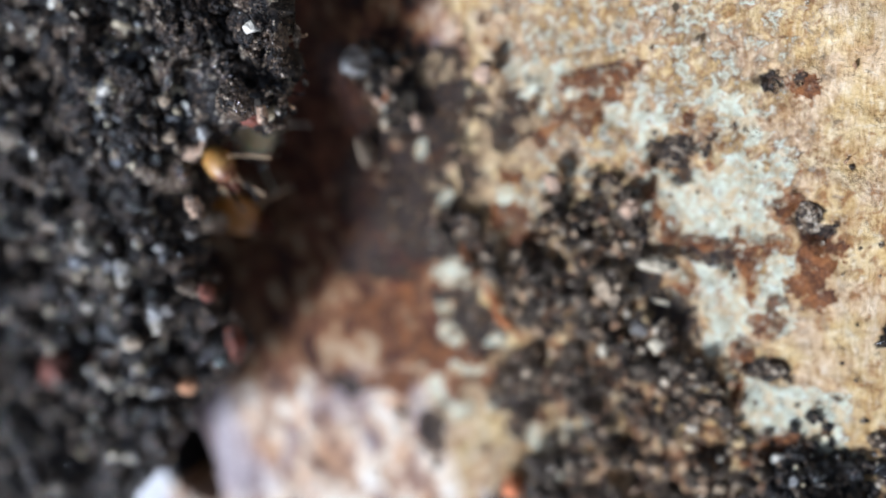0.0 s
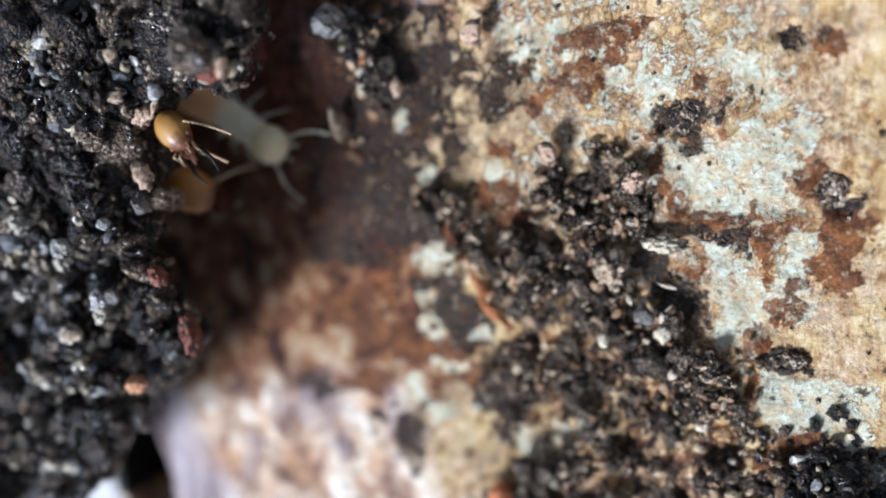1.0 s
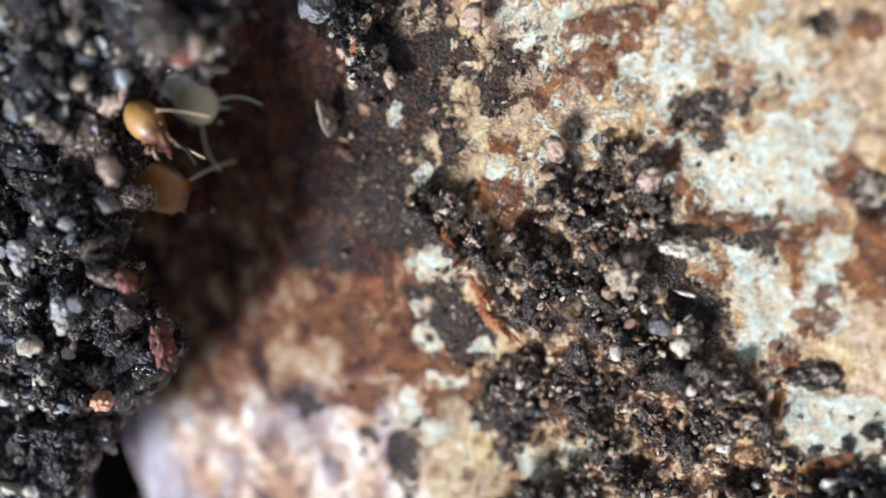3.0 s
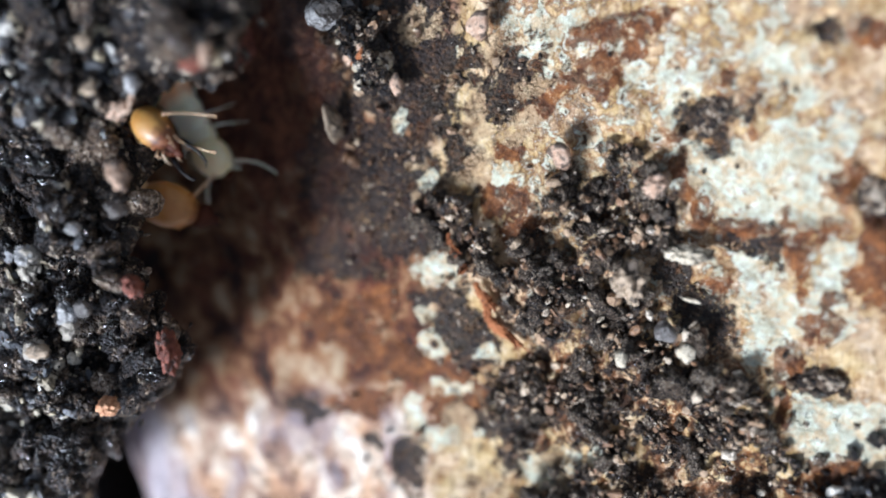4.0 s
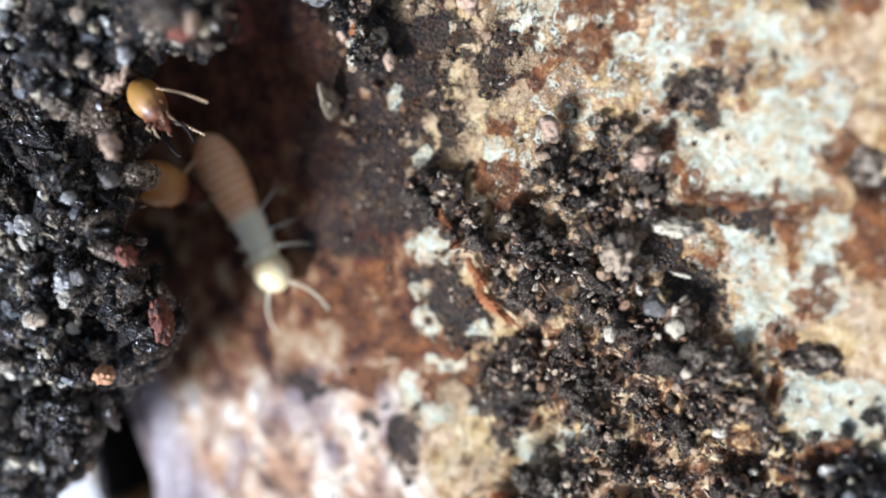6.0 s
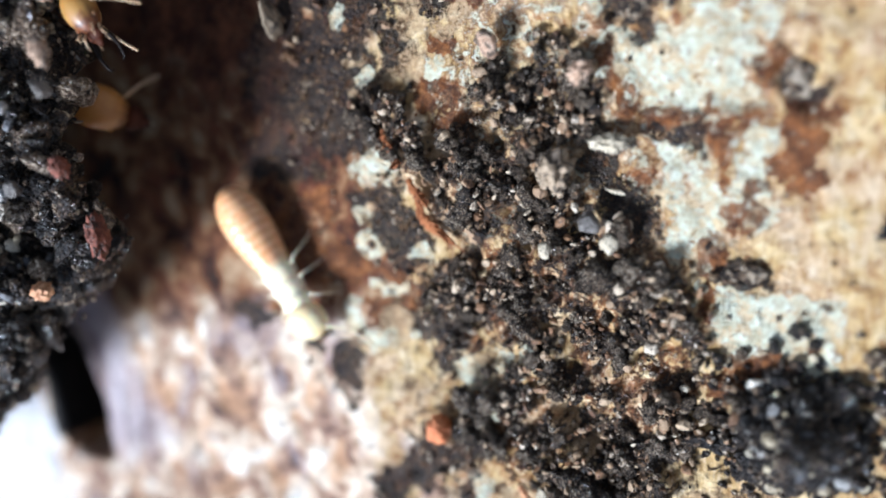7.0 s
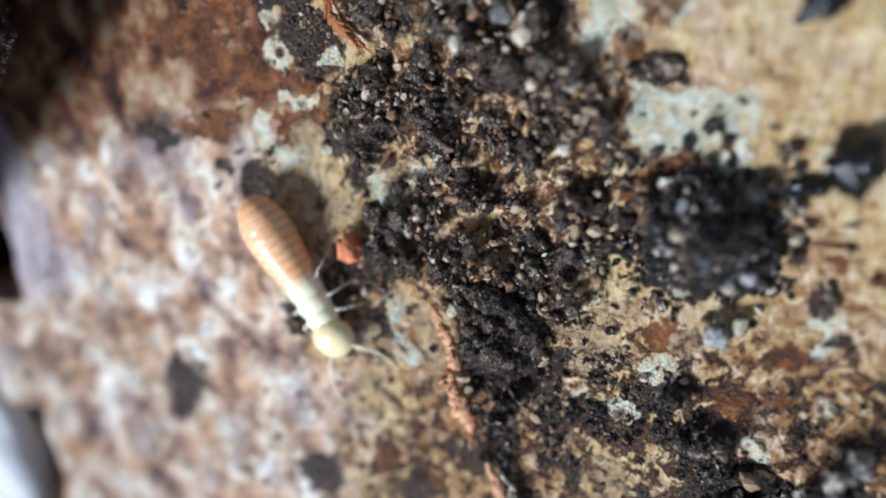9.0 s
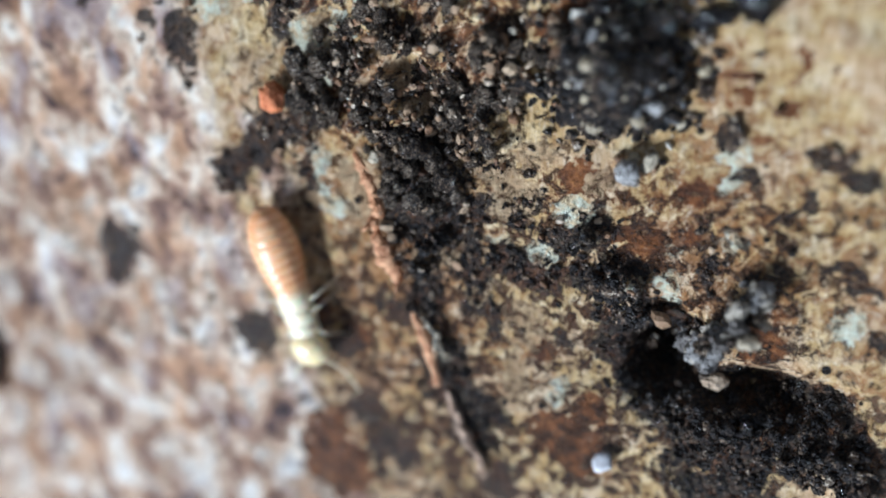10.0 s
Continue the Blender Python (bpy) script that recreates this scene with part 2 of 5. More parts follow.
def grain_material(name, low, high, rough=0.5, clear=0.0, scale=5.0, bump=0.10, dirt=0.18):
    k = Mat(name)
    n = k.noise(scale, 5, 0.65)
    col = k.ramp(n, (0.3, low), (0.7, high))
    if dirt:
        col = k.mix(k.math('MULTIPLY', k.step(k.noise(2.6, 6, 0.7, warp=0.4), 0.66 - dirt, 0.74 - dirt), 0.85), col, (0.035, 0.024, 0.018))
    k.set(Base_Color=col, Roughness=k.blend(k.noise(scale * 2), rough - 0.15, rough + 0.2), Transmission_Weight=clear)
    k.bump(k.math('ADD', n, k.math('MULTIPLY', k.noise(scale * 5), 0.4)), bump, 0.9)
    return k.m


def skin_material(name, low, high, rough=0.32, glow=0.35, bands=0.0, front=None, pale=None):
    k = Mat(name)
    n = k.noise(1.6, 4, 0.6)
    col = k.ramp(n, (0.3, low), (0.7, high))
    if bands:
        w = k.t.nodes.new("ShaderNodeTexWave")
        w.bands_direction = 'X'
        k.put(w.inputs["Vector"], k.mm)
        w.inputs["Scale"].default_value = bands
        w.inputs["Distortion"].default_value = 1.4
        col = k.mix(k.math('MULTIPLY', k.step(w.outputs["Fac"], 0.35, 0.05), 0.5), col, (0.74, 0.30, 0.09))
    if pale is not None:
        # fades to cream towards the thorax
        along = k.t.nodes.new("ShaderNodeSeparateXYZ")
        k.put(along.inputs[0], k.mm)
        col = k.mix(k.step(k.math('ADD', along.outputs[0], k.math('MULTIPLY', k.noise(2.0, 3), 0.5)), pale, pale + 0.8), col, (0.99, 0.84, 0.57))
    if front:
        part_x = k.t.nodes.new("ShaderNodeSeparateXYZ")
        k.put(part_x.inputs[0], k.mm)
        ahead = k.step(k.math('ADD', part_x.outputs[0], k.math('MULTIPLY', k.noise(5.0, 4), 0.5)), front, front + 0.45)
        col = k.mix(ahead, col, k.ramp(k.noise(7.0, 4), (0.35, (0.06, 0.014, 0.004)), (0.65, (0.24, 0.085, 0.025))))
    k.set(Base_Color=col, Roughness=k.blend(k.noise(6.0), rough - 0.08, rough + 0.12), Subsurface_Weight=glow,
          Subsurface_Radius=(0.9, 0.5, 0.3), Subsurface_Scale=0.22 * MM, Coat_Weight=0.12, Coat_Roughness=0.22)
    k.bump(k.noise(14.0, 3), 0.02, 0.5)
    return k.m


def chaff_material():
    """Crumbs of chewed wood, each of its own brown, tan or cream."""
    k = Mat("chewed_wood")
    r = k.island()
    col = k.ramp(r, (0.0, (0.10, 0.045, 0.02)), (0.25, (0.28, 0.15, 0.07)), (0.55, (0.36, 0.24, 0.14)), (0.85, (0.48, 0.36, 0.23)), (1.0, (0.66, 0.57, 0.44)))
    col = k.mix(k.math('MULTIPLY', k.step(k.noise(6.0, 5, 0.7), 0.52, 0.62), 0.7), col, (0.05, 0.03, 0.02))
    k.set(Base_Color=col, Roughness=0.55, Coat_Weight=0.3, Coat_Roughness=0.15)
    k.bump(k.noise(14.0, 4), 0.06, 1.0, True)
    return k.m


def grit_material():
    """Small mineral grains, each grey, bluish, tan or cream, half of them clear and wet."""
    k = Mat("mineral_grit")
    r = k.island()
    col = k.ramp(r, (0.0, (0.025, 0.025, 0.028)), (0.22, (0.10, 0.105, 0.115)), (0.42, (0.24, 0.235, 0.23)), (0.56, (0.36, 0.30, 0.20)), (0.72, (0.52, 0.44, 0.29)), (0.88, (0.62, 0.57, 0.46)), (1.0, (0.80, 0.77, 0.70)))
    col = k.mix(k.math('MULTIPLY', k.step(k.noise(5.0, 5, 0.7), 0.55, 0.64), 0.75), col, (0.035, 0.028, 0.024))
    k.set(Base_Color=col, Roughness=k.blend(k.noise(3.0), 0.25, 0.6), Coat_Weight=k.step(k.noise(2.5, 3), 0.45, 0.6), Coat_Roughness=0.06)
    k.bump(k.noise(12.0, 4), 0.07, 1.0, True)
    return k.m


CHAFF = chaff_material()
WOOD = wood_material()
SOIL = soil_material("wet_soil", "island", 0.42, 0.78, 0.12)
SOIL_PIECE = soil_material("wet_soil_piece", "each", 0.42, 0.85, 0.1, 0.25)
CRUST = soil_material("crust_soil", "each", 0.30, 2.5, 0.25, 0.2)
CRUST_BED = soil_material("crust_crumbs", "island", 0.30, 1.8, 0.2)
BLACK_SOIL = soil_material("black_soil", "island", 0.30, 2.9, 0.2, 0.35)
TAN = grain_material("tan_grain", (0.26, 0.18, 0.11), (0.62, 0.49, 0.34), 0.6)
GRIT = grit_material()
CREAM = grain_material("cream_grain", (0.48, 0.40, 0.27), (0.74, 0.66, 0.50), 0.6)
PINK = grain_material("pink_chip", (0.34, 0.19, 0.11), (0.74, 0.55, 0.40), 0.55)
RUST = grain_material("rust_fibre", (0.22, 0.058, 0.014), (0.56, 0.21, 0.065), 0.7, scale=7.0, bump=0.14, dirt=0.07)
ORANGE = grain_material("orange_bark", (0.34, 0.10, 0.025), (0.88, 0.52, 0.28), 0.5, scale=4.0, bump=0.12, dirt=0.04)
REDDISH = grain_material("reddish_crumb", (0.50, 0.12, 0.03), (0.82, 0.32, 0.13), 0.5, scale=4.0, bump=0.12, dirt=0.02)
RED = grain_material("red_crumb", (0.10, 0.022, 0.012), (0.36, 0.11, 0.06), 0.5, bump=0.16, dirt=0.14)
QUARTZ = grain_material("clear_quartz", (0.20, 0.195, 0.19), (0.70, 0.69, 0.66), 0.25, 0.06, 4.0, 0.08)
MINERAL = grain_material("mineral_crust", (0.22, 0.19, 0.14), (0.62, 0.56, 0.46), 0.35, scale=3.0, bump=0.14, dirt=0.16)
GREY = grain_material("grey_grain", (0.05, 0.046, 0.042), (0.28, 0.255, 0.23), 0.4)
PALE_GREY = grain_material("pale_grey_grit", (0.16, 0.155, 0.15), (0.48, 0.46, 0.43), 0.45, scale=4.0, bump=0.12)
BLACK = grain_material("black_resin", (0.003, 0.003, 0.003), (0.014, 0.011, 0.010), 0.16, scale=2.5, bump=0.03, dirt=0)
BLACK.node_tree.nodes["Principled BSDF"].inputs["Roughness"].default_value = 0.07
for wire in list(BLACK.node_tree.nodes["Principled BSDF"].inputs["Roughness"].links):
    BLACK.node_tree.links.remove(wire)
WHITE = grain_material("white_wood", (0.66, 0.66, 0.68), (0.86, 0.86, 0.88), 0.6, scale=2.0, dirt=0)
ABDOMEN = skin_material("worker_abdomen", (0.90, 0.45, 0.20), (0.97, 0.63, 0.36), bands=1.05, pale=-0.3)
PALE_SKIN = skin_material("worker_pale_skin", (1.0, 0.84, 0.56), (1.0, 0.92, 0.70))
WORKER_HEAD = skin_material("worker_head", (0.90, 0.70, 0.36), (0.97, 0.83, 0.52), 0.3)
AMBER = skin_material("soldier_head", (0.34, 0.165, 0.030), (0.48, 0.27, 0.070), 0.48, 0.35, front=0.24)
ORANGE_SKIN = skin_material("deep_soldier_head", (0.36, 0.14, 0.026), (0.50, 0.24, 0.055), 0.36, 0.4, front=0.70)
SOLDIER_SKIN = skin_material("soldier_skin", (0.45, 0.26, 0.10), (0.62, 0.44, 0.22))
MOUTH = skin_material("mouthparts", (0.025, 0.005, 0.002), (0.075, 0.018, 0.005), 0.6, 0.0)
JAW = grain_material("black_jaw", (0.003, 0.002, 0.002), (0.010, 0.005, 0.004), 0.42, scale=2.0, bump=0.01, dirt=0)
for dull in (MOUTH,):
    dull.node_tree.nodes["Principled BSDF"].inputs["Coat Weight"].default_value = 0.0
    dull.node_tree.nodes["Principled BSDF"].inputs["Specular IOR Level"].default_value = 0.2
JAW.node_tree.nodes["Principled BSDF"].inputs["Specular IOR Level"].default_value = 0.2
HORN = skin_material("antenna", (0.52, 0.32, 0.17), (0.74, 0.55, 0.36), 0.3, 0.1)


# ---- shape helpers ----
def field(x, y, cell, seed):
    """Smooth noise from -1 to 1 over arrays of places, with cells of that many millimetres."""
    g = np.random.RandomState(seed).uniform(-1, 1, (128, 128))
    c, n = math.cos(seed * 0.83 + 0.4), math.sin(seed * 0.83 + 0.4)
    a, b = (c * x - n * y) / cell, (n * x + c * y) / cell
    i, j = np.floor(a).astype(int), np.floor(b).astype(int)
    u, v = a - i, b - j
    u, v = u * u * (3 - 2 * u), v * v * (3 - 2 * v)
    i0, j0, i1, j1 = i % 128, j % 128, (i + 1) % 128, (j + 1) % 128
    return (g[i0, j0] * (1 - u) + g[i1, j0] * u) * (1 - v) + (g[i0, j1] * (1 - u) + g[i1, j1] * u) * v


def rough_field(x, y, cell, seed, octaves=4, gain=0.55):
    total, size = 0.0, 1.0
    for k in range(octaves):
        total = total + size * field(x + 3.7 * k, y - 5.1 * k, cell / 2 ** k, seed + k)
        size *= gain
    return total


def spots(x, y, rows, seed, ragged=0.4, soft=0.35):
    """A mask, 1 inside the ragged ellipses (x, y, half width, half height)."""
    wob = 0.6 * ragged * rough_field(x, y, 1.1, seed, 5, 0.75)
    x, y = (x + 0.20 * rough_field(x, y, 0.7, seed + 100, 4, 0.7), y + 0.20 * rough_field(x, y, 0.9, seed + 200, 4, 0.7))
    out = np.zeros_like(x)
    for cx, cy, rx, ry in rows:
        near = (np.abs(x - cx) < 2.6 * rx + 0.4) & (np.abs(y - cy) < 2.6 * ry + 0.4)
        d = np.hypot((x[near] - cx) / rx, (y[near] - cy) / ry) + wob[near]
        out[near] = np.maximum(out[near], np.clip((1 + soft - d) / (2 * soft), 0, 1))
    return out * out * (3 - 2 * out)


def ramp01(v, a, b):
    s = np.clip((v - a) / (b - a), 0, 1)
    return s * s * (3 - 2 * s)


def sheet(name, verts, faces, material, parent=None, label="", smooth=True):
    me = bpy.data.meshes.new(name)
    me.from_pydata(verts, [], faces)
    if smooth:
        me.shade_smooth()
    me.materials.append(material)
    ob = new(name, me)
    ob.parent = parent
    if label:
        ob["label"] = label
    return ob


def part(name, bm, material, parent=None, label="", smooth=True):
    me = bpy.data.meshes.new(name)
    bm.to_mesh(me)
    bm.free()
    if smooth:
        me.shade_smooth()
    me.materials.append(material)
    ob = new(name, me)
    ob.parent = parent
    if label:
        ob["label"] = label
    return ob


def ico(level):
    bm = bmesh.new()
    bmesh.ops.create_icosphere(bm, subdivisions=level, radius=1.0)
    v = np.array([p.co[:] for p in bm.verts])
    f = np.array([[q.index for q in p.verts] for p in bm.faces])
    bm.free()
    return v, f


ICO = {k: ico(k) for k in (1, 2, 3, 4)}


def rock_points(level, radii, seed, jag=0.3, freq=1.3, facets=5):
    """Points of an irregular clod: a ball with flats knocked off and a noisy skin."""
    rng = np.random.RandomState(seed)
    v = ICO[level][0].copy()
    r = np.ones(len(v))
    for k in range(facets):
        n = rng.normal(size=3)
        n /= np.linalg.norm(n)
        d = rng.uniform(0.55, 0.85)
        r = np.minimum(r, d / np.maximum(v @ n, 1e-3))
    off = rng.uniform(0, 50, 3)
    if level > 1:
        r = r * np.array([1 + 0.6 * jag * noise.fractal(Vector(p * freq + off), 0.9, 2.1, 3) + 0.28 * jag * noise.fractal(Vector(p * freq * 3.3 + off), 0.7, 2.1, 3) for p in v])
    else:
        r = r * rng.uniform(1 - jag, 1 + jag, len(v))
    return v * r[:, None] * np.array(radii)


def clod(name, at, radii, material, parent=None, label="", level=3, seed=0, jag=0.3, turn=(0, 0, 0), freq=1.3, facets=5, smooth=True):
    m = Euler([radians(a) for a in turn]).to_matrix()
    v = rock_points(level, radii, seed, jag, freq, facets) @ np.array(m).T * MM
    ob = sheet(name, v.tolist(), ICO[level][1].tolist(), material, parent, label, smooth)
    ob.location = [MM * a for a in at]
    return ob


def crumbs(name, places, sizes, material, parent, seed, level=1, flat=0.5, smooth=True):
    """Many small crumbs joined into one mesh."""
    rng = np.random.RandomState(seed)
    kinds = [rock_points(level, (1, 1, 1), seed * 31 + k, 0.75 if smooth and level > 1 else 0.35, 1.5, 2 if smooth else 7) for k in range(40)]
    faces0 = ICO[level][1]
    n, m = len(places), len(kinds[0])
    out = np.zeros((n, m, 3))
    for i in range(n):
        rot = np.array(Euler(rng.uniform(0, 6.3, 3)).to_matrix())
        s = sizes[i] * rng.uniform(flat, 1.5, 3)
        out[i] = (kinds[i % 40] * s) @ rot.T + places[i]
    f = (faces0[None] + (np.arange(n) * m)[:, None, None]).reshape(-1, 3)
    return sheet(name, (out.reshape(-1, 3) * MM).tolist(), f.tolist(), material, parent, "", smooth and level > 1)


def tube(points, radii, sides=8, caps=True, wobble=0.0, seed=0, flat=1.0):
    """A bmesh tube through points, in millimetres."""
    rng = np.random.RandomState(seed)
    bm = bmesh.new()
    rings = []
    pts = [Vector(p) for p in points]
    for i, p in enumerate(pts):
        way = (pts[min(i + 1, len(pts) - 1)] - pts[max(i - 1, 0)]).normalized()
        side = way.cross(Vector((0, 0, 1)))
        side = side.normalized() if side.length > 1e-4 else Vector((1, 0, 0))
        up = side.cross(way)
        ring = []
        for k in range(sides):
            a = 2 * math.pi * k / sides
            r = radii[i] * (1 + wobble * rng.uniform(-1, 1))
            ring.append(bm.verts.new((p + side * math.cos(a) * r + up * math.sin(a) * r * flat) * MM))
        rings.append(ring)
    for a, b in zip(rings, rings[1:]):
        for k in range(sides):
            bm.faces.new((a[k], a[(k + 1) % sides], b[(k + 1) % sides], b[k]))
    if caps:
        bm.faces.new(rings[0][::-1])
        bm.faces.new(rings[-1])
    bmesh.ops.recalc_face_normals(bm, faces=bm.faces)
    return bm


def bend(a, b, sag, n=8, side=(0, 0, 1)):
    a, b, s = Vector(a), Vector(b), Vector(side)
    return [a.lerp(b, i / (n - 1)) + s * sag * math.sin(math.pi * i / (n - 1)) for i in range(n)]


def beads(points, radius, tip):
    """An antenna: one tube swollen into beads."""
    dense, rr, n = [], [], len(points)
    for i in range(n - 1):
        for k, swell in enumerate((0.22, 1.15, 1.45, 1.15)):
            dense.append(Vector(points[i]).lerp(Vector(points[i + 1]), (0.0, 0.3, 0.5, 0.7)[k]))
            rr.append((radius + (tip - radius) * i / (n - 1)) * swell)
    return tube(dense, rr, 8)


def ball(radii, at=(0, 0, 0), u=28, v=18, turn=None):
    bm = bmesh.new()
    bmesh.ops.create_uvsphere(bm, u_segments=u, v_segments=v, radius=1.0)
    m = Matrix.Translation(Vector(at) * MM) @ (turn or Matrix()) @ Matrix.Diagonal((*[r * MM for r in radii], 1))
    bmesh.ops.transform(bm, matrix=m, verts=bm.verts)
    return bm


# ---- the log: pale lichen, brown stains, dark film, ridges of soil ----
FILM = [
    (-0.2, 6.2, 1.68, 1.14), (1, 5.3, 1.63, 1.14), (0.2, 4.2, 1.69, 1.18), (-1.9, 2.9, 1.21, 1.42), (-0.6, 2.3, 1.55, 1.06),
    (-1.8, 0.7, 1.83, 1.29), (-0, 0.7, 1.35, 1.07), (-3, 3, 0.83, 1.27), (3.1, 4.7, 0.85, 0.71), (2.7, 4, 0.69, 0.65),
    (1.3, 2.4, 0.55, 0.85), (-2.8, -0.5, 1.27, 0.76), (-0.7, -0.2, 1.19, 0.55), (0.8, -2.6, 0.87, 1.12), (1.3, -3.5, 0.77, 0.75),
    (-1.4, -7.5, 0.6, 1.04), (-2.7, -6.8, 0.44, 0.32), (-4.8, -5.8, 0.58, 0.54), (1.7, -5.9, 0.77, 0.58), (-0.1, -1.9, 0.79, 0.37),
    (-3.6, -0.3, 1.08, 0.58), (2.4, -4.6, 0.75, 0.56), (0.1, 6.8, 1.66, 0.48),
]
BARE = [
    (0.4, 6.4, 0.77, 0.45), (2.6, 5.4, 0.43, 0.44), (1.3, 4.7, 0.32, 0.23), (1.9, 3.9, 0.39, 0.56), (2.1, 3.2, 0.6, 0.33),
    (2.9, 3, 0.48, 0.23), (2, 2.3, 0.43, 0.67), (1.4, 1.7, 0.37, 0.17), (-0.2, 1.5, 0.25, 0.21), (3.6, 4.4, 0.47, 0.35),
    (3.3, 3.5, 0.48, 0.29), (-0, 2.5, 0.34, 0.17), (4.6, 0.7, 0.33, 0.2), (2.5, -0.1, 0.32, 0.38),
]
PALE = [
    (0.3, 1.9, 0.34, 0.35), (2.7, 1.9, 0.35, 0.34), (0.3, -0.8, 0.73, 0.51), (-0.5, 3.7, 0.25, 0.38), (1.5, 5.5, 0.12, 0.14),
    (-0.2, -2.3, 0.3, 0.28), (1.8, -3.4, 0.34, 0.26), (0.6, -4.8, 0.71, 0.16), (-1, -5.8, 0.31, 0.71), (-0.2, -6.6, 0.62, 0.49),
    (1.1, -6.3, 0.3, 0.3), (-3.5, -4.3, 1.11, 0.49), (-4.5, -1.9, 0.56, 1), (-3.8, -7, 0.91, 0.64), (-3.2, -8.4, 0.57, 0.76),
    (-4.8, -7.7, 0.71, 0.88), (4.1, -7, 0.33, 0.38), (5.1, -6.8, 0.21, 0.47), (3.6, -8.1, 0.37, 0.59), (3, -7.4, 0.47, 0.58),
]
LICHEN = [
    (3.4, 6.2, 0.67, 0.34), (4.5, 5.9, 0.48, 0.61), (3.6, 5.5, 0.42, 0.28), (5.2, 5.4, 0.32, 0.38), (4.3, 4.9, 0.25, 0.23),
    (5.1, 6.2, 0.31, 0.3), (6.7, 4.6, 0.45, 0.42), (7.4, 4.8, 0.27, 0.51), (7.6, 4.3, 0.59, 0.56), (7.5, 3.5, 0.3, 0.54),
    (5.3, 2.7, 0.32, 0.28), (9.4, 1.8, 1.47, 0.78), (8.8, 0.9, 0.65, 0.58), (9.8, 0.6, 0.81, 0.55), (10.8, 0.9, 0.65, 0.74),
    (10.5, 2.4, 0.74, 0.8), (10.7, 3.8, 0.37, 0.84), (8.1, 2.3, 0.37, 0.33), (10, 4.5, 0.6, 0.56), (11.7, 2.7, 0.45, 0.77),
    (11.3, 1.7, 0.47, 0.65),
]
LICHEN2 = [
    (9.4, -0.9, 0.79, 0.47), (9.5, -1.7, 0.66, 0.6), (10.1, -2.3, 0.64, 0.67), (9.8, -3.2, 0.55, 0.58), (11.5, -0.5, 0.37, 0.51),
    (11.8, -0.3, 0.26, 0.39), (11.3, -1.5, 0.35, 0.58), (11.7, -2.3, 0.29, 0.43), (11.3, -5.5, 0.81, 0.79), (10.8, -6.2, 0.4, 0.51),
    (12.2, -5.1, 0.61, 0.61), (12.7, -6.1, 0.54, 0.81), (9.9, -4.6, 0.22, 0.33), (10.7, -2.3, 0.28, 0.35), (10, -3.9, 0.26, 0.29),
]
LICHEN3 = [
    (10.9, -5.4, 0.48, 0.8), (12.1, -5.1, 0.73, 0.63), (13, -5.3, 0.45, 0.55), (13.6, -6.8, 0.18, 0.34), (15.1, -6.3, 0.15, 0.38),
    (15.5, -10.5, 0.35, 0.58), (14.1, -13.1, 0.56, 0.23), (3.5, -8.2, 0.26, 0.53), (4.4, -7, 0.36, 0.2), (5.1, -6.8, 0.18, 0.27),
    (3.3, -11.1, 0.35, 0.46), (3.3, -12.1, 0.36, 0.35), (3.8, -12.7, 0.55, 0.35), (11.3, -12.2, 0.43, 0.34), (9.1, -13.4, 0.4, 0.18),
    (10.4, -13.7, 0.48, 0.32), (14.2, -14.5, 0.4, 0.56), (13.3, -14.4, 0.32, 0.25), (10.9, -18.3, 0.37, 0.62), (18.8, -15.1, 0.4, 0.4),
    (15.6, -12.7, 0.32, 0.39),
]
BARE2 = [
    (3.8, -7.6, 0.52, 0.62), (3.1, -7.2, 0.45, 0.31), (6.1, -7.7, 0.65, 0.37), (6.2, -8.4, 0.24, 0.47), (2.6, -12.7, 0.94, 0.44),
    (2.5, -13.9, 0.79, 0.74), (6.9, -9.2, 0.41, 0.38), (8.2, -10.8, 0.3, 0.59), (10.1, -10.6, 0.59, 0.47), (9.1, -12.1, 0.46, 0.39),
    (7.3, -14, 0.9, 0.5), (12.1, -11.4, 0.35, 0.4), (4.6, -12.3, 0.57, 0.96), (0.4, -6.2, 0.61, 0.71), (1.1, -6.2, 0.28, 0.42),
    (9.1, -11.2, 0.68, 0.85), (9.8, -12, 0.51, 0.69), (8.5, -15.2, 0.56, 0.48), (9.9, -16.2, 0.73, 0.98), (9.7, -18.3, 0.57, 1.25),
]
STAIN = [
    (6.3, 5.5, 0.84, 0.62), (5.7, 4.5, 0.56, 0.61), (4.5, 4.3, 0.46, 0.44), (5.1, 5.6, 0.25, 0.3), (8.9, 4.2, 0.31, 0.35),
    (7.6, 2.9, 0.33, 0.27), (9.6, 2.7, 0.28, 0.26), (12.3, 5, 0.49, 0.32), (8.1, 0.7, 0.36, 0.47), (7.8, 1.7, 0.24, 0.85),
    (9.8, -0, 1.48, 0.34), (10.4, 0.4, 0.18, 0.3), (11.1, 0.1, 0.37, 0.21), (10.6, -0.5, 0.41, 0.46), (10.8, -1.2, 0.33, 0.55),
    (11.8, 1.1, 0.46, 0.41), (12.5, -0.2, 0.46, 0.81), (12.4, -1.1, 0.58, 0.67), (11.6, -1.8, 0.27, 0.21), (11.1, -2.6, 0.55, 0.38),
    (8.5, -1.3, 0.54, 0.29), (10.3, -3.6, 0.29, 0.58), (11.9, -6.5, 0.5, 0.43), (11.2, -7.2, 0.86, 0.41),
]
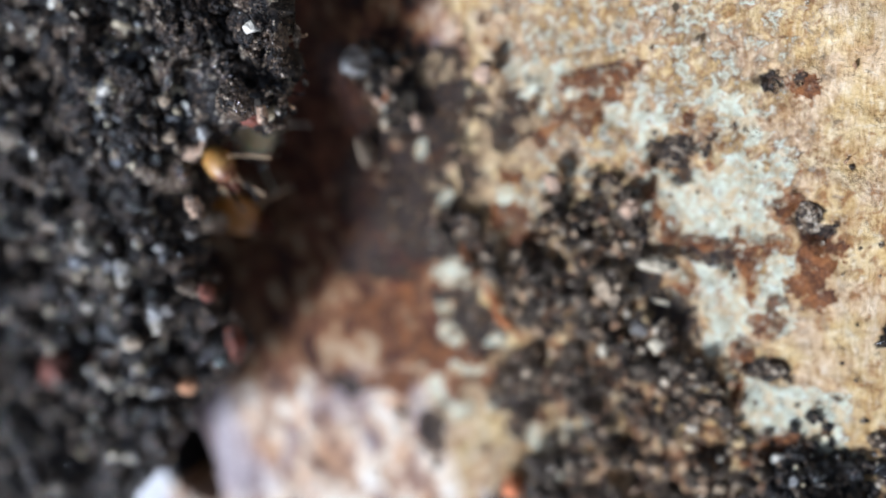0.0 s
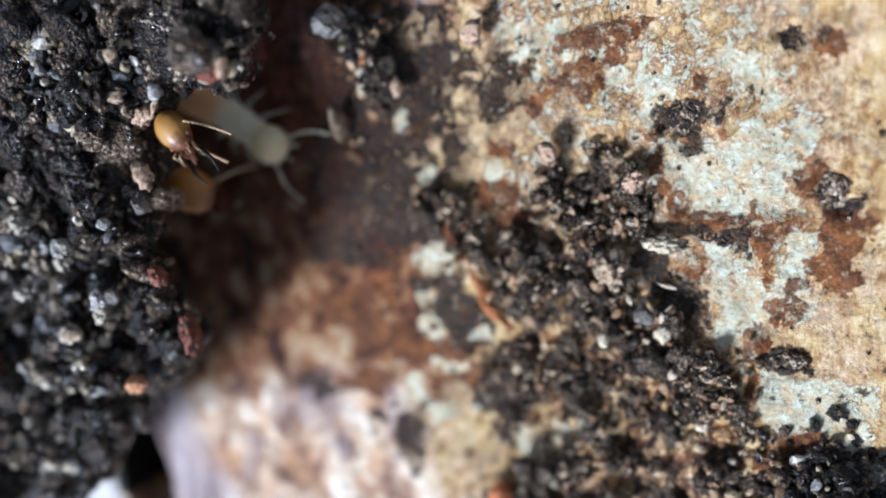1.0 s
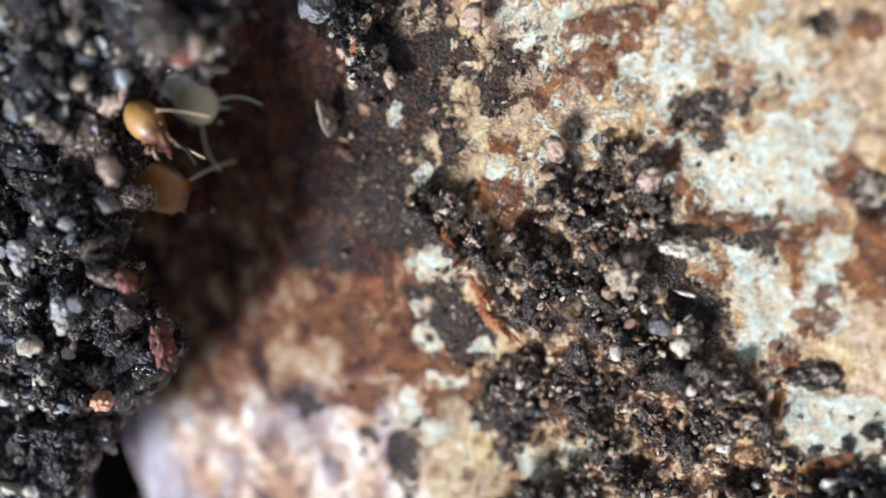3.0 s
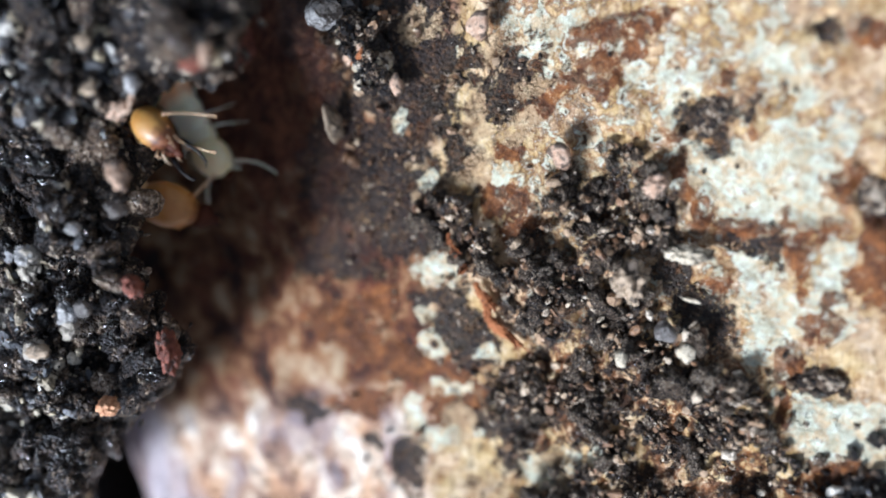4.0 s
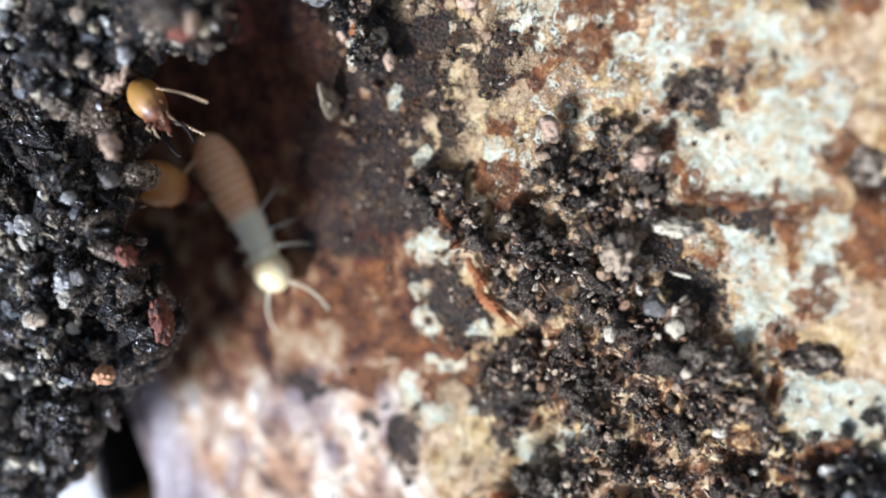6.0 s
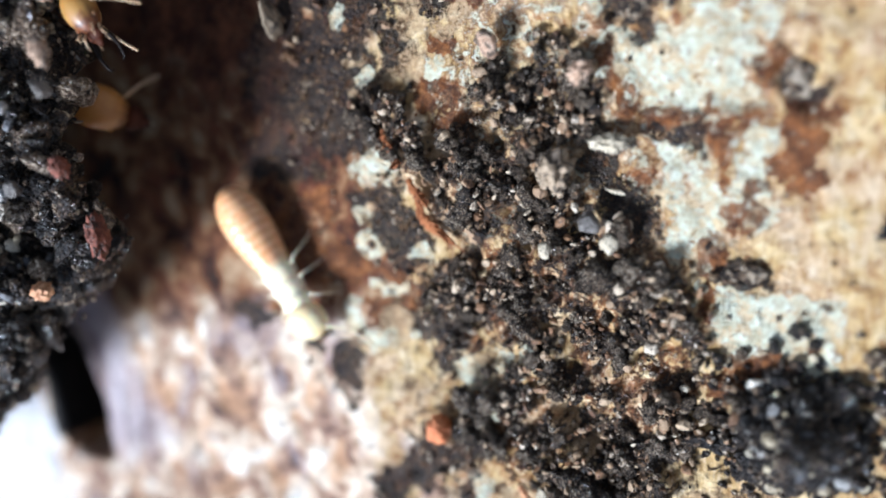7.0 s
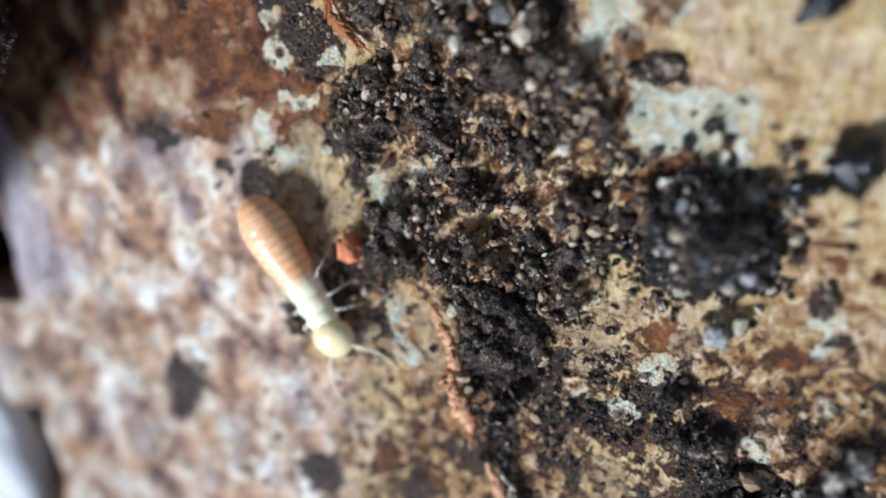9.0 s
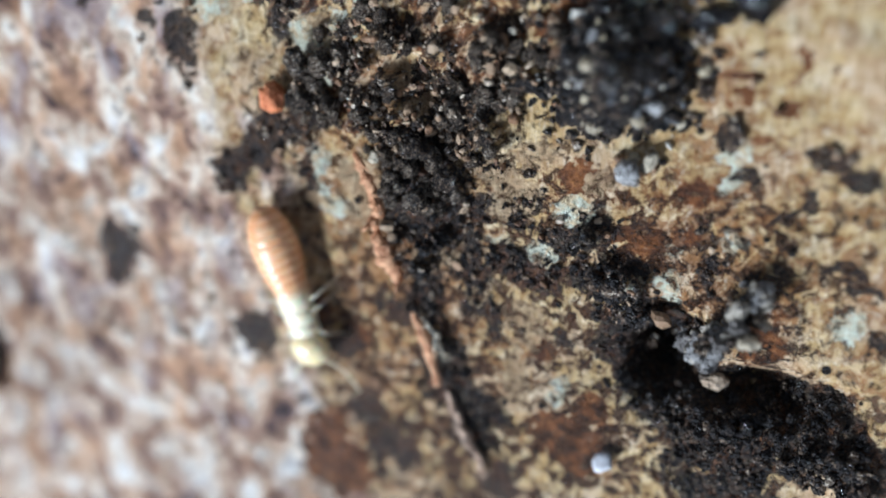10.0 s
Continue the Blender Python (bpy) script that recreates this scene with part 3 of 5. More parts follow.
STAIN2 = [
    (2.6, 1.1, 0.8, 0.58), (2.9, 2.5, 0.59, 0.36), (3.2, 0.3, 0.67, 0.65), (-3.1, -2.7, 1.3, 0.89), (-1.9, -1.9, 0.83, 0.69),
    (-1.5, -3.8, 1.04, 0.79), (-3.2, -5.5, 1.11, 0.5), (0.7, -4.1, 1.18, 0.48), (0.1, -5.7, 0.81, 0.59), (1.2, -5, 0.78, 0.58),
    (7.1, 5.8, 0.59, 0.43), (3.7, 3.9, 0.5, 0.4), (-0.7, -4.1, 0.82, 0.59), (11.3, -6.4, 0.5, 0.38), (12.8, -5.8, 0.16, 0.28),
    (14.8, -11.5, 0.48, 0.35), (15.5, -8.4, 0.61, 0.19), (13, -12.8, 0.81, 0.22), (13.4, -13.2, 0.52, 0.3), (10.3, -4.8, 0.2, 0.58),
]
STAIN3 = [
    (14.8, -11.5, 0.4, 0.28), (13.2, -13.6, 0.53, 0.31), (16.7, -15.6, 0.66, 0.88), (11.4, -11.2, 0.48, 0.49), (11.2, -20.1, 1.12, 1.08),
    (2.9, -22.3, 1.46, 1.78), (4.2, -17.2, 0.65, 0.44), (2.5, -16.8, 0.68, 0.88), (14.6, -12.8, 0.59, 0.33), (15.5, -9, 0.27, 0.17),
    (16.7, -9.1, 0.31, 0.2), (16.9, -8, 0.15, 0.27), (16.2, -10, 0.4, 0.18), (12, -11.5, 0.38, 0.33), (14, -13, 0.46, 0.23),
    (12.9, -16.9, 0.51, 0.77), (12.1, -18.7, 0.71, 0.61), (10.5, -16.9, 0.43, 0.36),
]
DARK = [
    (8.5, 3.1, 0.52, 0.62), (9.5, 3.4, 0.18, 0.2), (10.5, 3.7, 0.09, 0.1), (12.4, 1, 0.46, 0.49), (12.7, 0.5, 0.45, 0.32),
    (9, 0, 0.19, 0.28), (10.1, -0.5, 0.2, 0.2), (8.3, -2.4, 0.91, 0.62), (11.1, -4.2, 0.47, 0.32), (11.7, -4.2, 0.33, 0.16),
    # first spot here paints the shadow gap along the ridge's right edge
    (7.5, -1.1, 0.4, 0.98), (7.9, -2.2, 0.55, 0.66), (11.3, 5.3, 0.28, 0.24), (12.1, 5.1, 0.25, 0.19), (9.4, -0.3, 0.57, 0.19),
]
DARK2 = [
    (11.1, -4, 0.71, 0.33), (12.9, -5, 0.17, 0.39), (15.2, -9.9, 0.23, 0.42), (15.6, -11, 0.36, 0.17), (14.8, -12.4, 0.19, 0.18),
    (14.5, -7.1, 0.42, 0.18), (2.3, -6.7, 0.5, 0.96), (1.8, -10.1, 0.73, 0.76), (3, -10, 0.7, 0.52), (8.5, -12.4, 0.64, 0.5),
    (9.6, -12.7, 0.39, 0.25), (10.3, -12.1, 0.28, 0.49), (10.1, -11.1, 0.31, 0.15), (12.1, -12.9, 0.57, 0.79), (9.3, -14, 0.67, 0.33),
    (0.9, -10.9, 0.63, 0.79), (0, -11.8, 0.65, 0.81), (2.9, -11.9, 0.4, 0.78), (5.2, -5.1, 1.37, 0.48),
]
DARK3 = [
    (6.6, -15.1, 0.55, 1.19), (7.2, -18.3, 0.93, 1.42), (7.9, -20.3, 0.82, 1.13), (9, -16.3, 0.34, 0.36), (10.1, -14.3, 1.05, 0.41),
    (9.4, -13.8, 0.71, 0.24), (11.8, -12.7, 0.52, 0.48), (12.8, -14, 0.74, 0.63), (12.7, -16, 0.73, 1.05), (13.7, -16.4, 0.9, 0.67),
    (13.9, -17.6, 0.99, 0.89), (15.7, -18.4, 1.83, 0.89), (17.7, -17.8, 1.4, 0.67), (17.5, -19.2, 1.37, 0.89), (19.3, -19.2, 0.86, 0.94),
    (16.1, -19.5, 0.96, 0.99), (12.2, -15.5, 0.3, 0.33), (15.2, -13.7, 0.41, 0.61), (15, -12.4, 0.16, 0.18), (17.9, -10.6, 0.46, 0.32),
]
DARK4 = [
    (18.6, -10.9, 0.35, 0.32), (16.9, -12.1, 0.27, 0.16), (17.5, -11.8, 0.22, 0.34), (18.4, -13.4, 0.61, 0.25), (18.9, -13.8, 0.47, 0.21),
    (19.5, -15.4, 0.29, 0.3), (8.5, -12.6, 0.32, 0.32), (7.1, -12.9, 0.56, 1.11), (6.2, -11.9, 0.68, 1.01), (14.6, -7.2, 0.32, 0.18),
    (5.3, -16, 0.82, 0.62), (3.7, -17.7, 0.44, 0.67), (4.2, -20.1, 0.68, 0.71), (16.4, -21.1, 1.31, 0.62), (8.9, -22.4, 0.83, 0.71),
    (10.4, -14.6, 0.52, 0.33), (11.2, -16.4, 0.28, 0.39), (-0.1, -17.8, 0.88, 0.85), (-5.6, -15.1, 1.08, 0.95), (5.1, -21.8, 0.91, 1.22),
]
RIDGE = [
    (0.6, 0.9, 0.91, 0.67), (1.8, -0, 0.77, 0.67), (2.1, -0.8, 0.69, 0.39), (3.6, -0.2, 0.66, 0.62), (3.5, -1.1, 1.32, 0.49),
    (4.8, 1.1, 0.91, 0.95), (5.8, 1.4, 0.61, 0.8), (6.6, 2, 0.49, 0.5), (6.9, 0.5, 0.71, 0.77), (5.6, -0.1, 0.94, 0.79),
    (4.7, -1.1, 0.98, 0.79), (2.9, -2, 0.65, 0.64), (4.3, -2.5, 1.31, 0.81), (6.1, -2.4, 1.24, 0.96), (7.5, -3.2, 1.1, 0.85),
    (4.6, -3.7, 1.82, 0.68), (3.3, -4.7, 1.02, 0.85), (4.5, -5.4, 0.99, 1.03), (3.3, -6.1, 1.03, 0.57), (6.2, -4.5, 1.74, 1.17),
    (8.3, -4.4, 1.17, 0.95), (7.4, -6.2, 1.53, 1), (9.2, -5.5, 0.85, 0.96),
]
RIDGE2 = [
    (9.3, -7.1, 1.3, 0.98), (10.5, -7.3, 0.68, 0.48), (7.7, -7.4, 1.23, 0.83), (6.3, -7.2, 0.93, 0.66), (4.9, -7.7, 0.39, 0.69),
    (-1.9, 6.5, 0.71, 0.77), (-1.2, 5.8, 0.62, 0.64), (-0.9, 6.8, 0.61, 0.52), (-1.3, 5, 0.35, 0.34), (2.2, -6.7, 0.34, 0.55),
    (3.5, -4.5, 1.19, 1.07), (2.6, -5.6, 1.03, 0.93), (4.1, -5.6, 1.34, 0.76), (4.3, -7.8, 0.65, 0.79), (5.9, -6.6, 1.12, 0.59),
    (3.5, -8.7, 0.87, 0.82), (4.6, -9.5, 1.22, 0.82), (5.9, -8.7, 0.8, 0.52), (6.3, -10.1, 1.33, 0.81),
]
RIDGE3 = [
    (6.1, -11.6, 0.65, 1.03), (7.1, -11.4, 1.15, 1.01), (6.6, -13, 1.19, 1.24), (6.3, -14.2, 0.48, 0.7), (8.4, -8.9, 1.22, 0.93),
    (8.5, -10.3, 0.75, 0.79), (9.3, -8.5, 1.02, 0.9), (10.4, -8.3, 1.13, 0.88), (6.1, -4.2, 1.81, 1.3), (7.6, -5.4, 1.5, 1.46),
    (8.4, -7.6, 1.2, 0.9), (9.3, -6.5, 0.91, 1.38), (13.7, -16.1, 0.81, 0.93), (15.7, -18.5, 1.75, 0.77), (17.7, -18.4, 1.34, 0.87),
    (19.4, -19.6, 0.87, 0.88), (12.6, -14.4, 0.65, 0.71), (11.8, -12.9, 0.42, 0.38),
]


FILM2 = [
    (-2.9, 5.7, 1.23, 1.23), (-2.5, 4.0, 0.92, 1.07), (-3.4, 6.8, 1.24, 1.04), (-2.2, 2.6, 1.23, 0.91), (-0.7, 5.5, 1.15, 1.02), (-3.1, 2.1, 1.05, 0.93),
]
BAND = [
    (7.4, -11.9, 0.88, 1.42), (7.9, -13.6, 0.71, 1.11), (7.3, -10.5, 1.04, 0.86), (8.4, -15.1, 0.72, 0.96), (9.6, -14.2, 0.68, 0.55), (10.9, -13.3, 0.80, 0.53), (11.8, -14.2, 0.64, 0.71), (7.0, -9.2, 1.03, 0.83), (8.3, -9.6, 0.83, 0.82), (8.9, -11.2, 0.50, 0.51), (9.8, -12.4, 0.66, 0.42),
]
# black soil, and the hole by the grit lump with its shadow painted dark
HOLE = [
    (14.6, -17.8, 1.46, 1.35), (16.3, -19.3, 1.74, 1.18), (18.1, -18.7, 1.63, 1.13), (19.8, -19.5, 1.14, 0.95), (14.1, -16.0, 0.96, 1.10), (15.4, -20.9, 1.34, 0.83), (18.8, -17.8, 0.85, 0.55), (13.1, -15.4, 0.81, 1.10), (7.4, -17.8, 0.72, 1.27), (8.2, -19.8, 0.81, 1.11), (6.8, -15.4, 0.51, 1.00),
]


def soil_depth(x, y):
    return np.maximum.reduce([spots(x, y, rows, 40, 0.35, 0.3) for rows in (RIDGE, RIDGE2, RIDGE3)])


def crack_line(x, y):
    """How far a place lies beyond the crack's near lip."""
    return -12.9 - 0.32 * np.clip(y + 10.5, 0.0, 6.0) - x + 0.15 * field(x, y, 1.3, 77)


def crack_open(y):
    """The crack closes past a stretch and opens again, narrower, further along."""
    return np.maximum(ramp01(y, -12.6, -11.2), ramp01(y, -22.5, -20.5) * (1 - ramp01(y, -18.4, -17.0)))


def groove(x, y):
    d = crack_line(x, y)
    return ramp01(d, 0.0, 0.7) * (1 - ramp01(d, 2.6, 3.4)) * crack_open(y)


def log_height(x, y):
    s = soil_depth(x, y)
    h = 0.16 * rough_field(x, y, 2.6, 3) + 0.03 * rough_field(x, y, 0.7, 9, 2)
    h = h + s * (0.30 + 0.30 * rough_field(x, y, 1.1, 21) + 0.16 * rough_field(x, y, 0.42, 22, 2))
    h = h + 0.10 * spots(x, y, STAIN, 12) - 0.08 * spots(x, y, LICHEN, 15)
    h = h - 0.16 * spots(x, y, DARK, 17) * (1 + field(x, y, 0.5, 18))
    h = h - 12.0 * groove(x, y) - 0.6 * ramp01(crack_line(x, y), 2.0, 3.0)
    h = h - 2.6 * np.exp(-(((x - 14.0) / 0.8) ** 2 + ((y + 16.9) / 1.3) ** 2)) - 1.6 * np.exp(-(((x - 16.8) / 1.8) ** 2 + ((y + 17.6) / 0.8) ** 2))
    return h - 0.35 * np.exp(-(((x - 2.9) / 3.2) ** 2 + ((y + 7.0) / 2.0) ** 2))


def build_log():
    xs = np.concatenate([np.arange(-46, -20, 0.8), np.arange(-20, 22, 0.09), np.arange(22, 44, 0.8)])
    ys = np.concatenate([np.arange(-52, -26, 0.8), np.arange(-26, 10, 0.09), np.arange(10, 38, 0.8)])
    x, y = np.meshgrid(xs, ys, indexing="ij")
    x1, y1 = x.ravel(), y.ravel()
    # the log rounds away to its sides and ends in a broken edge
    z = log_height(x1, y1) - 0.02 * np.maximum(np.abs(x1) - 22, 0) ** 2
    z = np.where((x == xs[0]) | (x == xs[-1]) | (y == ys[0]) | (y == ys[-1]), -27.0, z.reshape(x.shape)).ravel()
    idx = np.arange(len(x1)).reshape(x.shape)
    f = np.stack([idx[:-1, :-1], idx[1:, :-1], idx[1:, 1:], idx[:-1, 1:]], -1).reshape(-1, 4)
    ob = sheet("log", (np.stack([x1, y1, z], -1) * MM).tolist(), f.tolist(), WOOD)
    soil = soil_depth(x1, y1)
    halo = np.maximum.reduce([spots(x1, y1, rows, 45, 0.4, 0.8) for rows in (RIDGE, RIDGE2, RIDGE3, DARK, DARK2, DARK3)])
    rim = np.maximum.reduce([spots(x1, y1, rows, 46, 0.4, 0.9) for rows in (PALE, LICHEN, LICHEN2, LICHEN3)]) * ramp01(x1, 1.5, 3.0)
    many = lambda *lists, seed: np.maximum.reduce([spots(x1, y1, rows, seed + k, 0.45, 0.55) for k, rows in enumerate(lists)])
    masks = {
        "pale": many(LICHEN, LICHEN2, LICHEN3, PALE, seed=51) * ramp01(x1, -1.6, -0.8),
        "chalk": many(PALE, LICHEN3, seed=53) * ramp01(x1, -2.0, -1.0) * ramp01(14 - x1, 0, 1),
        "rust": many(STAIN, STAIN2, STAIN3, seed=54),
        "bare": many(BARE, BARE2, seed=53),
        "stain": np.maximum.reduce([many(STAIN, STAIN2, STAIN3, seed=54), 0.60 * halo, 0.54 * rim]),
        # real dark film and soil, plus painted shade in the crack and hole
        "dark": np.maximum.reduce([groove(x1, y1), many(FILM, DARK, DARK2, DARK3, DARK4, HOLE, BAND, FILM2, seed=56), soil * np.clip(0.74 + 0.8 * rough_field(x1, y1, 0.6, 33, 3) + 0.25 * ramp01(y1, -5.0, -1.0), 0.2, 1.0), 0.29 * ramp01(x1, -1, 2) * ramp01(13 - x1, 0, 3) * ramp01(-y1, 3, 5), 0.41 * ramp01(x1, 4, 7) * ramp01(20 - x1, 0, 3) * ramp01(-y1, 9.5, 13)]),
        # damp wood and painted shade, both under the crust's overhang
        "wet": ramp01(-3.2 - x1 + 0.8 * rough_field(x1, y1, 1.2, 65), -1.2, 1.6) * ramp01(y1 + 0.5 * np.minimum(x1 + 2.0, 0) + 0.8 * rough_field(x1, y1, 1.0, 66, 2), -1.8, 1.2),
        # where the crack's blackness is painted into the colour
        "pit_shade": ramp01(crack_line(x1, y1), 0.03, 0.25) * (1 - ramp01(crack_line(x1, y1), 3.6, 4.2)) * ramp01(crack_open(y1), 0.1, 0.5),
        "fleck": 0.35 + 0.2 * halo + 0.5 * rough_field(x1, y1, 3.0, 63, 3) + 0.5 * ramp01(-y1, 10, 14) - 0.9 * ramp01(x1, 7, 9) * ramp01(y1, -10, -8),
        "hollow": ramp01(0.5 - x1 - 0.20 * np.minimum(y1 + 8, 0) + 1.9 * rough_field(x1, y1, 1.8, 58), -0.8, 1.2),
        # inner hollow, its lower edge set where the painted shade ends
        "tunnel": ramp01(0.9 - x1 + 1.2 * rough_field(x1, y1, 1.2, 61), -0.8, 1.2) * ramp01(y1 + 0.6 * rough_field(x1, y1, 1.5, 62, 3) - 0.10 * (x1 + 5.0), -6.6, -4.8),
        "lip": ramp01(crack_line(x1, y1) + 0.5 * field(x1, y1, 2.2, 68), -3.4, -1.6) * (1 - ramp01(crack_line(x1, y1), -0.1, 0.1)) * ramp01(-y1, 4.0, 6.5) * ramp01(y1, -13.5, -11.0),
        "rusty": 0.5 + 0.5 * rough_field(x1, y1, 5.0, 60, 2) + 0.30 * ramp01(-y1, 9, 13) * ramp01(16 - x1, -2, 4),
    }
    # small lichen and rust speckles between the large patches
    mixed = ramp01(x1, 1.5, 3.5) * ramp01(y1, -4.5, -2.0) * ramp01(-x1, -15, -9)
    masks["pale"] = np.maximum(masks["pale"], 0.36 * mixed + 0.12 * ramp01(-y1, 9, 12) * ramp01(x1, 6, 8))
    masks["stain"] = np.maximum(masks["stain"], 0.46 * mixed + 0.45 * ramp01(-y1, 9, 12) * ramp01(x1, 5, 7) * ramp01(20 - x1, 0, 4))
    ring = np.hypot((x1 - 0.0) / 0.55, (y1 + 3.35) / 0.5)
    masks["hollow"] *= 1 - ramp01(groove(x1, y1), 0.0, 0.25)
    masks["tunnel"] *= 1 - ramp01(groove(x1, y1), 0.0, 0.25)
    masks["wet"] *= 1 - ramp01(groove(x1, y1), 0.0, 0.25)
    masks["pale"] = np.maximum(masks["pale"] * ramp01(ring, 0.9, 1.6), np.clip(2.2 - 5.0 * np.abs(ring - 0.72), 0, 1))
    masks["dark"] = np.maximum(masks["dark"], ramp01(-ring, -0.42, -0.2))
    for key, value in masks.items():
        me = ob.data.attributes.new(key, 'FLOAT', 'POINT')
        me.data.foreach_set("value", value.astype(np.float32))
    return tagged(ob, "decayed log face with pale lichen, rusty stains and soil", "wood", kind="structure")


build_log()


def build_ground():
    """Leaf litter under the log, out to the horizon."""
    k = Mat("leaf_litter")
    n = k.noise(0.02, 8, 0.7)
    k.set(Base_Color=k.ramp(n, (0.3, (0.05, 0.03, 0.018)), (0.7, (0.22, 0.14, 0.08))), Roughness=0.85)
    k.bump(n, 8.0, 1.0)
    r = [-60.0, -1.0, -0.2, 0.2, 1.0, 60.0]
    verts = [(x, y, -0.026) for x in r for y in r]
    faces = [(i * 6 + j, i * 6 + 6 + j, i * 6 + 7 + j, i * 6 + 1 + j) for i in range(5) for j in range(5)]
    tagged(sheet("ground", verts, faces, k.m), "brown leaf litter ground under the log", "ground", kind="structure")


build_ground()


def lie(x, y, lift=0.0):
    return float(log_height(np.array([x]), np.array([y]))[0]) + lift


# ---- soil ridge on the log ----
def scatter(n, box, seed, weight):
    rng = np.random.RandomState(seed)
    x, y = rng.uniform(box[0], box[1], n), rng.uniform(box[2], box[3], n)
    # half of them gather in little heaps
    k = n // 2
    heap = rng.randint(0, n // 24, k)
    x[:k], y[:k] = x[heap] + rng.normal(0, 0.16, k), y[heap] + rng.normal(0, 0.16, k)
    keep = rng.uniform(0, 1, n) < weight(x, y)
    return x[keep], y[keep], rng


def build_ridge():
    ridge = tagged(new("soil_ridge"), "dark damp crumbly soil ridge lying along the log", "soil")
    lump = lambda a, b: np.clip(0.46 + 0.95 * rough_field(a, b, 0.6, 33, 3), 0.08, 1.0)
    x, y, rng = scatter(74000, (-3, 20, -24, 8), 5, lambda a, b: soil_depth(a, b) ** 1.5 * 0.95 * lump(a, b) + 0.5 * spots(a, b, HOLE, 61) + 0.3 * spots(a, b, BAND, 62) + 0.22 * spots(a, b, DARK3, 59) + 0.14 * spots(a, b, DARK2, 58) + 0.05 * spots(a, b, FILM, 56) + 0.006)
    size = np.clip(rng.lognormal(-2.68, 0.58, len(x)), 0.03, 0.30)
    size = np.where(soil_depth(x, y) < 0.25, np.minimum(size, 0.11), size)
    z = log_height(x, y) + size * 0.3 + rng.uniform(0, 0.35, len(x)) * soil_depth(x, y) * lump(x, y)
    order = np.argsort(-size)
    big = [i for i in order if -13 < y[i] < 5][:300]
    rest = np.setdiff1d(order, big)
    place = np.stack([x, y, z], -1)
    chaff = rest[(rng.uniform(0, 1, len(rest)) < 0.34) & (size[rest] < 0.24) & (rng.uniform(-16, -9, len(rest)) < y[rest])]
    rest = np.setdiff1d(rest, chaff)
    tagged(crumbs("wood_dust", place[chaff] + np.array((0, 0, 0.10)), size[chaff] * 1.2, CHAFF, ridge, 8, 2, 0.2, False), kind="stuff")
    deep = rest[(spots(x[rest], y[rest], HOLE, 61) > 0.3) | (y[rest] + 0.8 * rough_field(x[rest], y[rest], 1.0, 88, 2) < -10.5)]
    rest = np.setdiff1d(rest, deep)
    tagged(crumbs("black_bed", place[deep], size[deep], BLACK_SOIL, ridge, 6, 2, 0.35, False), kind="stuff")
    mid, tiny = rest[size[rest] > 0.095], rest[size[rest] <= 0.095]
    tagged(crumbs("crumb_bed", place[mid], size[mid], SOIL, ridge, 3, 2, 0.35, False), kind="stuff")
    tagged(crumbs("dust_bed", place[tiny], size[tiny], SOIL, ridge, 4, 1), kind="stuff")
    shapes = []
    for k in range(12):
        v = rock_points(3, (1, 1, 1), 700 + k, 1.0, 1.5, 2) * MM
        me = bpy.data.meshes.new("crumb")
        me.from_pydata(v.tolist(), [], ICO[3][1].tolist())
        me.shade_smooth()
        me.materials.append(SOIL_PIECE)
        shapes.append(me)
    for n, i in enumerate(big):
        ob = new("crumb", shapes[n % 12])
        ob.parent = ridge
        s = size[i] * 1.15
        ob.matrix_basis = Matrix.LocRotScale(Vector((x[i], y[i], z[i])) * MM, Euler(rng.uniform(0, 6.3, 3)), (s, s * rng.uniform(0.5, 1.3), s * rng.uniform(0.5, 1.1)))
    return ridge


build_ridge()


def build_raised_clump():
    clump = tagged(new("soil_clump"), "raised black crumbly soil clump on pale wood", "soil")
    rng = np.random.RandomState(81)
    pts = []
    for k in range(34):
        a, r = rng.uniform(0, 6.28), abs(rng.normal(0, 0.62))
        x, y = 12.5 + 1.25 * r * math.cos(a), -8.3 + 1.15 * r * math.sin(a)
        h = max(0.1, 1.7 - 1.1 * r) * rng.uniform(0.3, 1.0)
        s = rng.uniform(0.2, 0.42)
        clod("clod", (x, y, lie(x, y, h)), (s, s, s * 0.9), CRUST, clump, level=3, seed=900 + k, jag=0.6)
        pts.append((x, y, h, s))
    n = 2600
    a, r = rng.uniform(0, 6.28, n), np.abs(rng.normal(0, 0.75, n))
    x, y = 12.5 + 1.25 * r * np.cos(a), -8.3 + 1.2 * r * np.sin(a)
    z = log_height(x, y) + np.maximum(0.05, 1.9 - 1.2 * r) * rng.uniform(0.1, 1.05, n)
    tagged(crumbs("crumb_bed", np.stack([x, y, z], -1), np.clip(rng.lognormal(-2.3, 0.5, n), 0.04, 0.3), BLACK_SOIL, clump, 17, 2), kind="stuff")
    n = 200
    a, r = rng.uniform(0, 6.28, n), np.abs(rng.normal(0, 0.9, n))
    x, y = 12.5 + 1.25 * r * np.cos(a), -8.3 + 1.2 * r * np.sin(a)
    z = log_height(x, y) + np.maximum(0.08, 2.0 - 1.2 * r) * rng.uniform(0.5, 1.1, n)
    tagged(crumbs("grit_bed", np.stack([x, y, z], -1), np.clip(rng.lognormal(-2.3, 0.45, n), 0.05, 0.22), GRIT, clump, 19, 2, 0.4, False), kind="stuff")


build_raised_clump()


